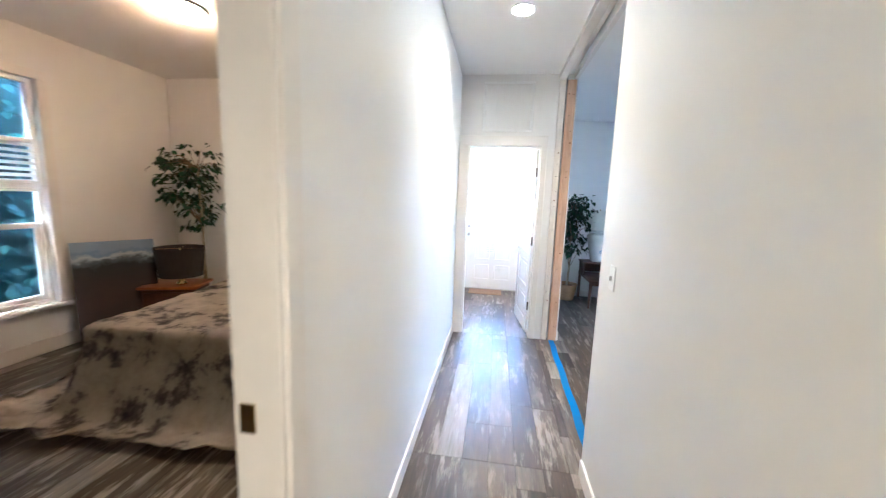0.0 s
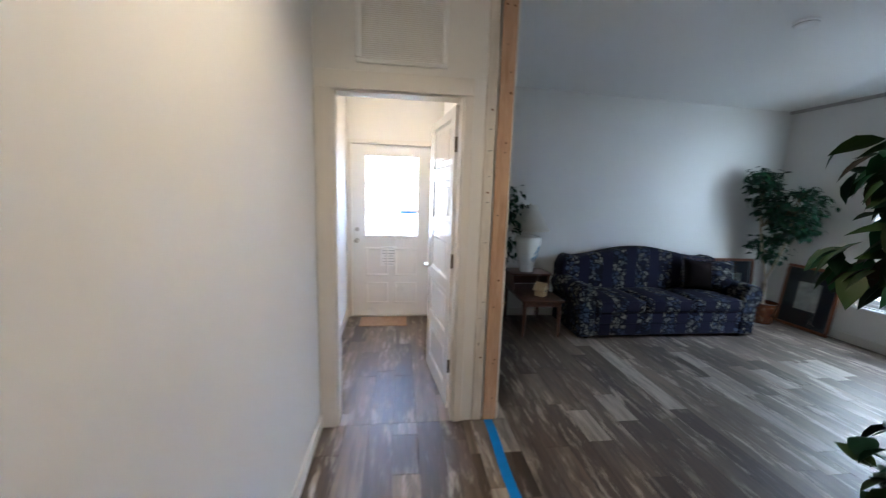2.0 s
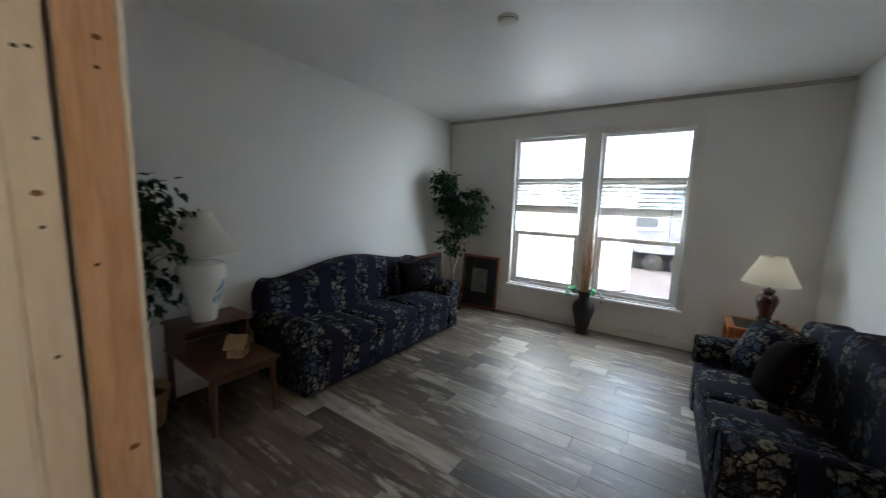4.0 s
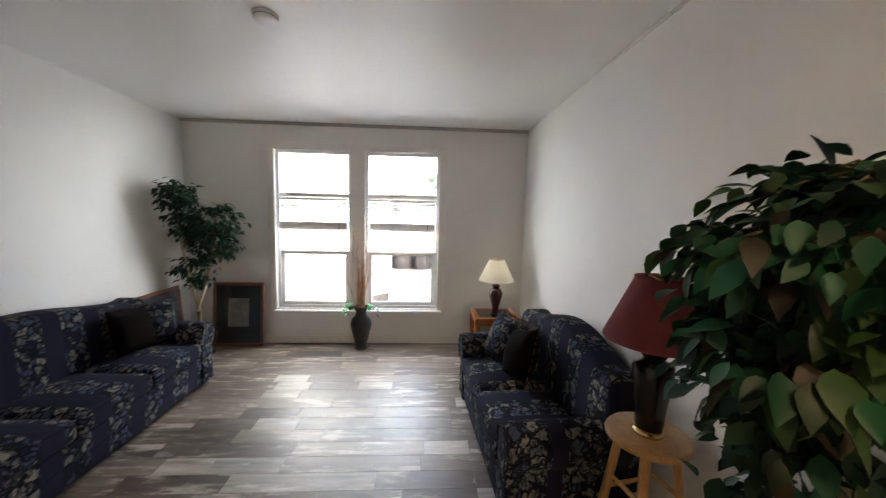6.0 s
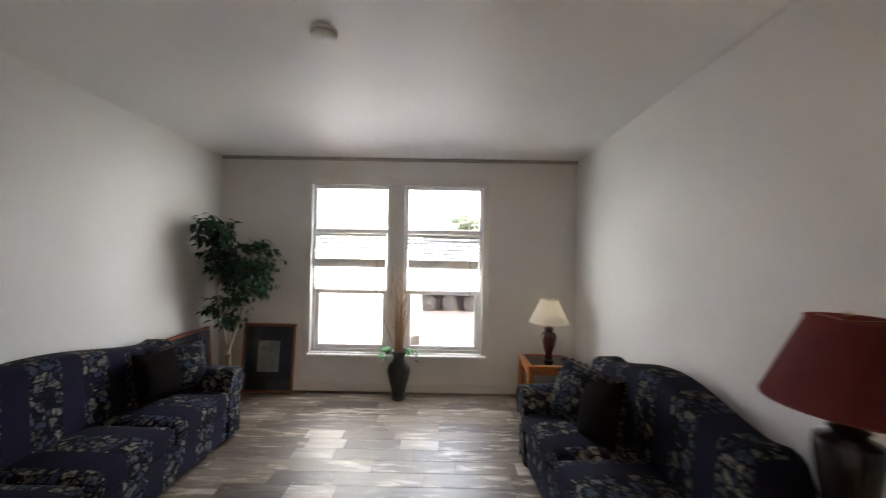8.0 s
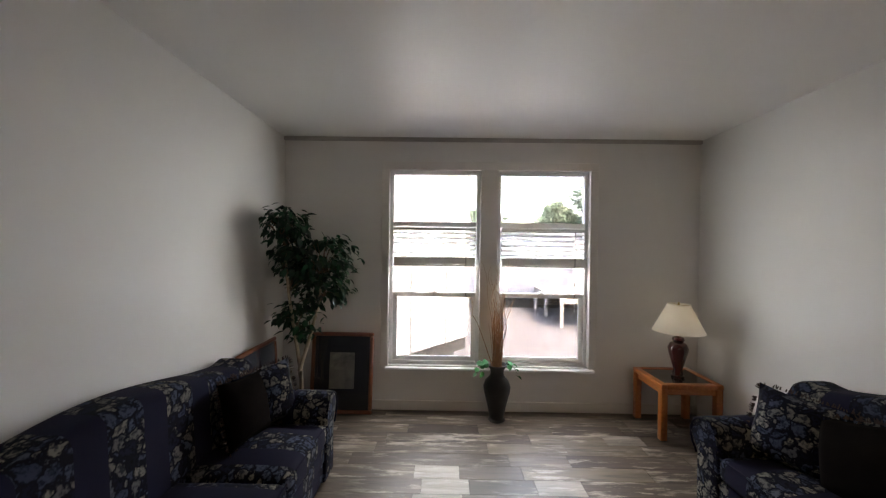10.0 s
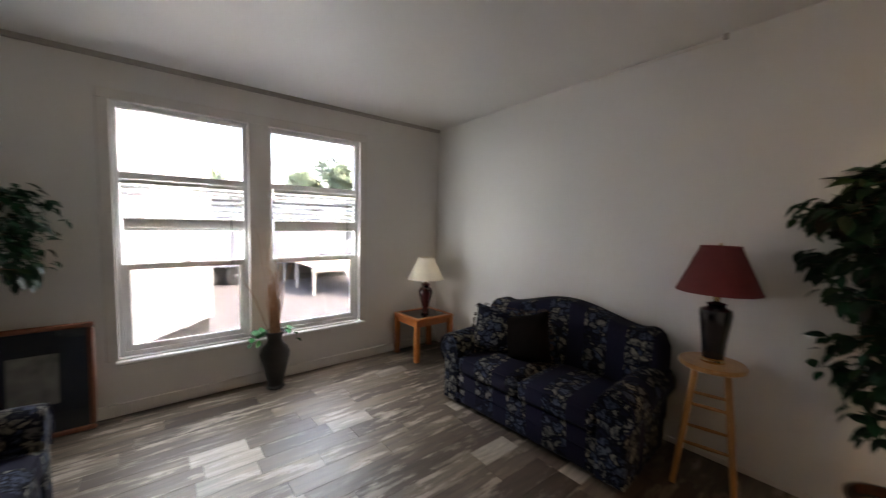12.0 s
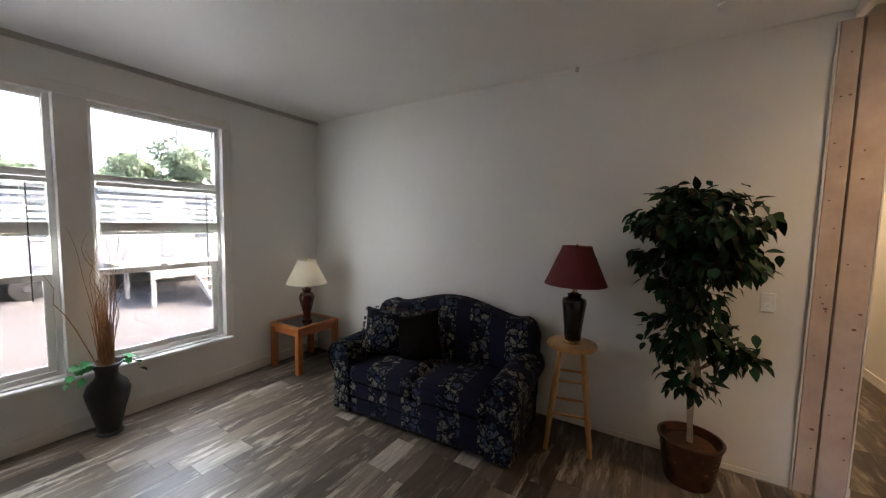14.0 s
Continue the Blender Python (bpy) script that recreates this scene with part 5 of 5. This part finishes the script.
def landscape():
    m, nodes, links, bsdf = nodes_of("painted_landscape")
    tc = nodes.new("ShaderNodeTexCoord")
    sep = nodes.new("ShaderNodeSeparateXYZ")
    links.new(tc.outputs["Object"], sep.inputs[0])
    n = noise_node(nodes, links, 9, 6, 0.65)
    ad = nodes.new("ShaderNodeMath")
    ad.operation, ad.inputs[1].default_value = "MULTIPLY_ADD", 0.22
    links.new(n.outputs["Fac"], ad.inputs[0])
    links.new(sep.outputs["Z"], ad.inputs[2])
    r = ramp(nodes, [(0.0, (0.02, 0.013, 0.015)), (0.50, (0.05, 0.028, 0.025)), (0.68, (0.028, 0.017, 0.018)), (0.84, (0.012, 0.015, 0.018)), (0.89, (0.08, 0.10, 0.12)), (0.93, (0.42, 0.46, 0.50)), (0.97, (0.15, 0.23, 0.36)), (1.0, (0.22, 0.30, 0.42))])
    links.new(ad.outputs[0], r.inputs["Fac"])
    links.new(r.outputs["Color"], bsdf.inputs["Base Color"])
    bsdf.inputs["Roughness"].default_value = 0.45
    return m


def canvas(m, w, h):
    root = thing("canvas_painting", m, "unframed dark landscape painting with blue sky, leaning", "painting")
    part("canvas", box(-w / 2, -.03, 0, w / 2, -.018, h, .003), landscape(), root)
    for x in (-w / 2 + .004, w / 2 - .044):
        part("stretcher_bar", box(x, -.018, .004, x + .04, 0, h - .004, .002), STUD, root, "pale pine stretcher")
    for z in (.004, h - .044):
        part("stretcher_bar", box(-w / 2 + .044, -.018, z, w / 2 - .044, 0, z + .04, .002), STUD, root, "pale pine stretcher")
    return root


canvas(pose(-3.47, 2.90, 0.0, -7, 0, 62), 0.62, 0.97)


def night_stand(m):
    root = thing("night_stand", m, "wooden bedside table in the bedroom corner", "table")
    part("top", box(-.27, -.20, .47, .27, .20, .50, .006, 2), OAK, root)
    part("body", box(-.24, -.18, .08, .24, .18, .47, .006), WALNUT, root)
    drawer = part("drawer", box(-.22, -.192, .28, .22, -.178, .44, .004), WALNUT, root)
    part("drawer_knob", lathe([(.004, 0), (.012, .012), (.009, .02), (.001, .022)], 12), BRASS, drawer, "", pose(0, -.192, .36, 90))
    for sx in (-1, 1):
        for sy in (-1, 1):
            part("leg", box(sx * .21 - .02, sy * .15 - .02, 0, sx * .21 + .02, sy * .15 + .02, .08), WALNUT, root)


night_stand(pose(-3.20, 3.26, 0, 0, 0, 20))
DARKSHADE = surface("dark_grey_shade_cloth", (0.022, 0.017, 0.016), (0.036, 0.029, 0.026), 0.9, 12, fine=300, relief=0.3, stretch=(6, 6, .3))
table_lamp(pose(-3.12, 3.24, .50), "squat bedside lamp with wide dark pleated shade",
           [(.050, 0), (.052, .01), (.030, .03), (.026, .07), (.012, .08)], BRASS, (.19, .22, .30, .09), DARKSHADE, None, "dark pleated drum shade", 1, False)

# ---- outside ----
GRND = -1.15
ASPHALT = surface("pale_worn_paving", (0.052, 0.050, 0.053), (0.070, 0.067, 0.071), 0.9, 0.6, fine=30, relief=0.4, depth=0.01, spec=0.0)
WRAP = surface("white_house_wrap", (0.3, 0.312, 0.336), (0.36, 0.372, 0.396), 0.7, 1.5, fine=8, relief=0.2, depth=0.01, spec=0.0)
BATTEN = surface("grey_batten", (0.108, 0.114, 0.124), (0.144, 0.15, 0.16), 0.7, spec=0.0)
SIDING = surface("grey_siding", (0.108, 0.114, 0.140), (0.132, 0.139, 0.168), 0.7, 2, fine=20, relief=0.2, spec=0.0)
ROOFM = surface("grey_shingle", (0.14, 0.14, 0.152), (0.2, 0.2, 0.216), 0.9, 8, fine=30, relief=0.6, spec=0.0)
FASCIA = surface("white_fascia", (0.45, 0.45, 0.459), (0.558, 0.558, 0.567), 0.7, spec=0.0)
DARKPANE = surface("dark_outside_window", (0.03, 0.0375, 0.045), (0.06, 0.0675, 0.075), 0.08)
DECK = wood("pale_deck_timber", (0.20, 0.178, 0.162), (0.28, 0.252, 0.232), (1.5, 10, 10), 3, 0.8, 0)
RUBBER = surface("tyre_rubber", (0.0175, 0.0175, 0.0175), (0.0275, 0.0275, 0.0275), 0.8, spec=0.0)
HUB = surface("grey_wheel_hub", (0.035, 0.035, 0.038), (0.055, 0.055, 0.058), 0.6, spec=0.0)
OUTLEAF = leaf_material("outdoor_leaf", (0.060, 0.085, 0.060), (0.115, 0.145, 0.105), 0.8)
let_light_through(OUTLEAF, (0.21, 0.27, 0.17), 0.4)

setting("ground", box(-200, -200, GRND - .3, 200, 200, GRND), ASPHALT, "pale worn paving of the yard")


def wrapped_unit(m, length, depth, h, seams, name="wrapped_house_half"):
    """A house section wrapped in white sheet, raised on blocks; near face along +x at y = 0."""
    root = thing(name, m, "half of a factory-built house wrapped in white sheet", "building")
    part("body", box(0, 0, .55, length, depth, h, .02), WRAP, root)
    # Dark box stands in for the shade under the raised body.
    part("underside", box(.05, .06, .30, length - .05, depth - .05, .55), BLACKMETAL, root, "dark box in place of the shade underneath")
    for s in seams:
        part("batten", box(s - .03, -.012, .55, s + .03, .002, h), BATTEN, root)
    for z in (1.9, 3.05):
        part("strap", box(0, -.009, z - .008, length, .001, z + .008), BATTEN, root)
    k = 0
    while k * 1.6 + .4 < length:
        part("block", box(k * 1.6 + .3, .15, -.35, k * 1.6 + .6, .5, .30, .01), BATTEN, root)
        k += 1
    return root


ang = math.degrees(math.atan2(6.99 - 3.85, 5.30 - 9.11))
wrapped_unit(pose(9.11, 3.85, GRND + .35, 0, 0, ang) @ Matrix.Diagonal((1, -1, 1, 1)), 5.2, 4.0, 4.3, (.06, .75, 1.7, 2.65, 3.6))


def grey_house():
    root = thing("grey_house", pose(18.0, 0, GRND), "grey clapboard factory-built house with white door and trim", "house")
    y0, y1, zb, zt = -4.6, 8.0, .75, 3.62
    part("wall", box(0, y0, zb, 7, y1, zt), SIDING, root)
    # Near-black box draws the shadow below the house floor.
    part("underfloor_shade", box(.25, y0 + .2, 0, 6.8, y1 - .2, zb), RUBBER, root, "dark box drawn for the shadow below the house")
    for i in range(16):
        part("clapboard", box(-.02, y0, zb + .175 * i, .0, y1, zb + .175 * i + .165, 0), SIDING, root, smooth=0)
    part("roof", extrude_y([(-.45, zt), (3.5, zt + .45), (7.4, zt), (3.5, zt + .32)], y0 - .3, y1 + .3), ROOFM, root)
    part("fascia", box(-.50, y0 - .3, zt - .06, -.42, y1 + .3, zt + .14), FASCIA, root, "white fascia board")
    for i in range(18):
        part("bracket", box(-.42, y0 + .7 * i, zt - .14, .0, y0 + .7 * i + .05, zt - .02), FASCIA, root)
    for (a, b, c, d) in ((-2.13, -1.55, 1.20, 3.23),):
        dr = part("door", box(-.05, a, c, -.005, b, d, .005), FASCIA, root, "white house door")
        part("door_frame", box(-.06, a - .09, c, -.01, a, d + .08), FASCIA, dr)
        part("door_frame", box(-.06, b, c, -.01, b + .09, d + .08), FASCIA, dr)
    for (a, b, c, d) in ((-3.1, -2.5, 1.75, 3.05), (1.1, 2.0, 1.9, 3.05), (4.0, 5.0, 1.8, 3.05), (-.10, .34, 2.35, 3.07)):
        w = part("window", box(-.045, a, c, -.015, b, d), DARKPANE, root, "dark window")
        for f in ((a - .07, c - .07, b + .07, c), (a - .07, d, b + .07, d + .07), (a - .07, c, a, d), (b, c, b + .07, d)):
            part("frame", box(-.055, f[0], f[1], -.012, f[2], f[3]), FASCIA, w)
    for y in (2.1, 3.1, 4.1):
        w = part("wheel", tube([(-.10, y, .36), (.12, y, .36)], [.36, .36], 28), RUBBER, root, "dark tyre")
        part("hub", tube([(-.13, y, .36), (-.09, y, .36)], [.08, .12], 18), HUB, w)
    s = part("sign", box(-.06, 1.50, 1.06, -.045, 1.95, 1.53, .003), FASCIA, root, "white sign with unreadable print")
    for i in range(3):
        part("text_line", box(-.064, 1.56, 1.16 + .1 * i, -.061, 1.88, 1.195 + .1 * i), BATTEN, s)
    return root


def extrude_y(outline, y0, y1):
    return extrude_outline(outline, y0, y1)


grey_house()


def deck():
    root = thing("timber_deck", pose(14.1, -1.1, GRND), "pale timber deck on posts with steps before the grey house", "deck")
    for i in range(14):
        part("board", box(.0, -1.5 + i * .21, 1.00, 3.8, -1.5 + i * .21 + .2, 1.035, .003), DECK, root)
    for k in range(4):
        part("step", box(-.28 * (k + 1), -1.4, 1.00 - .20 * (k + 1) - .04, -.28 * k, .3, 1.00 - .20 * (k + 1), .004), DECK, root)
    for y in (-1.40, .30):
        part("stringer", extrude_y([(0, .78), (0, .98), (-1.12, .16), (-1.12, 0), (-1.0, 0)], y - .02, y + .02), DECK, root)
    for x in (.06, 2.0, 3.7):
        for y in (-1.42, 1.38):
            part("post", box(x - .05, y - .05, 0, x + .05, y + .05, 1.0, .005), DECK, root)
    part("fascia_board", box(-.03, -1.5, .84, 0, 1.45, 1.0), DECK, root)


deck()


def tree(m, h, r, seed, n, label, leaf=.16):
    rnd = random.Random(seed)
    root = thing("tree", m, label, "tree", "trees in the yard")
    part("trunk", tube([(0, 0, -.05), (.05, .02, h * .2), (-.04, .05, h * .45), (.02, 0, h * .8)], [.16, .13, .09, .03], 9), BARK, root)
    b = bmesh.new()
    clumps = []
    for k in range(9):
        a, z = 2.4 * k, h * rnd.uniform(.35, .9)
        d = r * rnd.uniform(.35, .8) * (1 - .4 * abs(z / h - .55))
        e = Vector((d * math.cos(a), d * math.sin(a), z))
        add_tube(b, [(0, 0, z - h * .14), tuple(e * .6 + Vector((0, 0, z * .32))), tuple(e)], [.05, .03, .01], 5)
        clumps.append((tuple(e), (r * .38, r * .38, h * .11), n // 9))
    part("limbs", b, BARK, root)
    _, poses = crown_poses(clumps, rnd, 10, .30)
    c = new("crown", leaf_mesh("crown", poses, leaf, leaf * .7, OUTLEAF))
    c.parent = root
    c["kind"] = "stuff"


tree(pose(28, -7.3, GRND), 8.4, 2.6, 21, 620, "tall leafy green tree behind the grey house", .26)
tree(pose(28.5, -3.9, GRND), 6.4, 2.0, 22, 420, "leafy green tree behind the grey house", .26)
tree(pose(30, 1.3, GRND), 6.3, 2.3, 23, 420, "broad leafy green tree behind the houses", .26)
HEDGE = leaf_material("dark_hedge_leaf", (0.006, 0.0225, 0.021), (0.021, 0.0675, 0.055), 0.5)


def hedge(x, y0, y1, h):
    rnd = random.Random(77)
    root = thing("foliage_screen", pose(x, 0, GRND), "tall wall of dark green foliage that blocks sky light at the bedroom window", "hedge")
    part("thicket", soft_box(-1.1, y0, 0, -.25, y1, h, .2, .3, 20), HEDGE, root)
    poses = []
    for _ in range(14000):
        at = Vector((rnd.uniform(-.35, .10), rnd.uniform(y0, y1), h * rnd.random()))
        poses.append(leaf_pose(at, (1, rnd.uniform(-1, 1), rnd.uniform(-.3, .6)), rnd.uniform(.1, .9), rnd, rnd.uniform(.7, 1.3)))
    c = new("leaves", leaf_mesh("leaves", poses, .13, .09, HEDGE))
    c.parent = root
    c["kind"] = "stuff"


# Stands in for trees; set close and tall to block the bedroom's sky light.
hedge(-5.2, -5.0, 12.0, 8.5)
tree(pose(-3.6, 17, GRND), 5.4, 2.0, 41, 160, "leafy tree beyond the entry door", .2)


def pole(m, h):
    root = thing("utility_pole", m, "pale grey utility pole with cross-arm", "pole", "utility poles")
    part("mast", tube([(0, 0, 0), (0, 0, h)], [.09, .055], 12), BATTEN, root)
    part("cross_arm", box(-.04, -.5, h - .75, .04, .5, h - .67, .01), BATTEN, root)


POLES = ((1.2, 7.6), (-4.15, 7.1), (-6.2, 8.3))
for py, ph in POLES:
    pole(pose(28, py, GRND), ph)
for (ya, ha), (yb, hb) in zip(POLES, POLES[1:]):
    for off in (-.4, .4):
        pts = [(28 + off * .1, ya + (yb - ya) * i / 10, GRND + ha - .66 + (hb - ha) * i / 10 - .5 * (i / 10) * (1 - i / 10) + off * .15) for i in range(11)]
        tagged(new("overhead_cable", mesh_of("overhead_cable", tube(pts, [.014] * 11, 5), BLACKMETAL)), "thin dark cable between utility poles", "cable", "overhead cables")
wrapped_unit(pose(-3.6, 11.5, GRND + .35), 9.0, 4.0, 3.2, (.06, 2.2, 4.5, 6.8, 8.9))
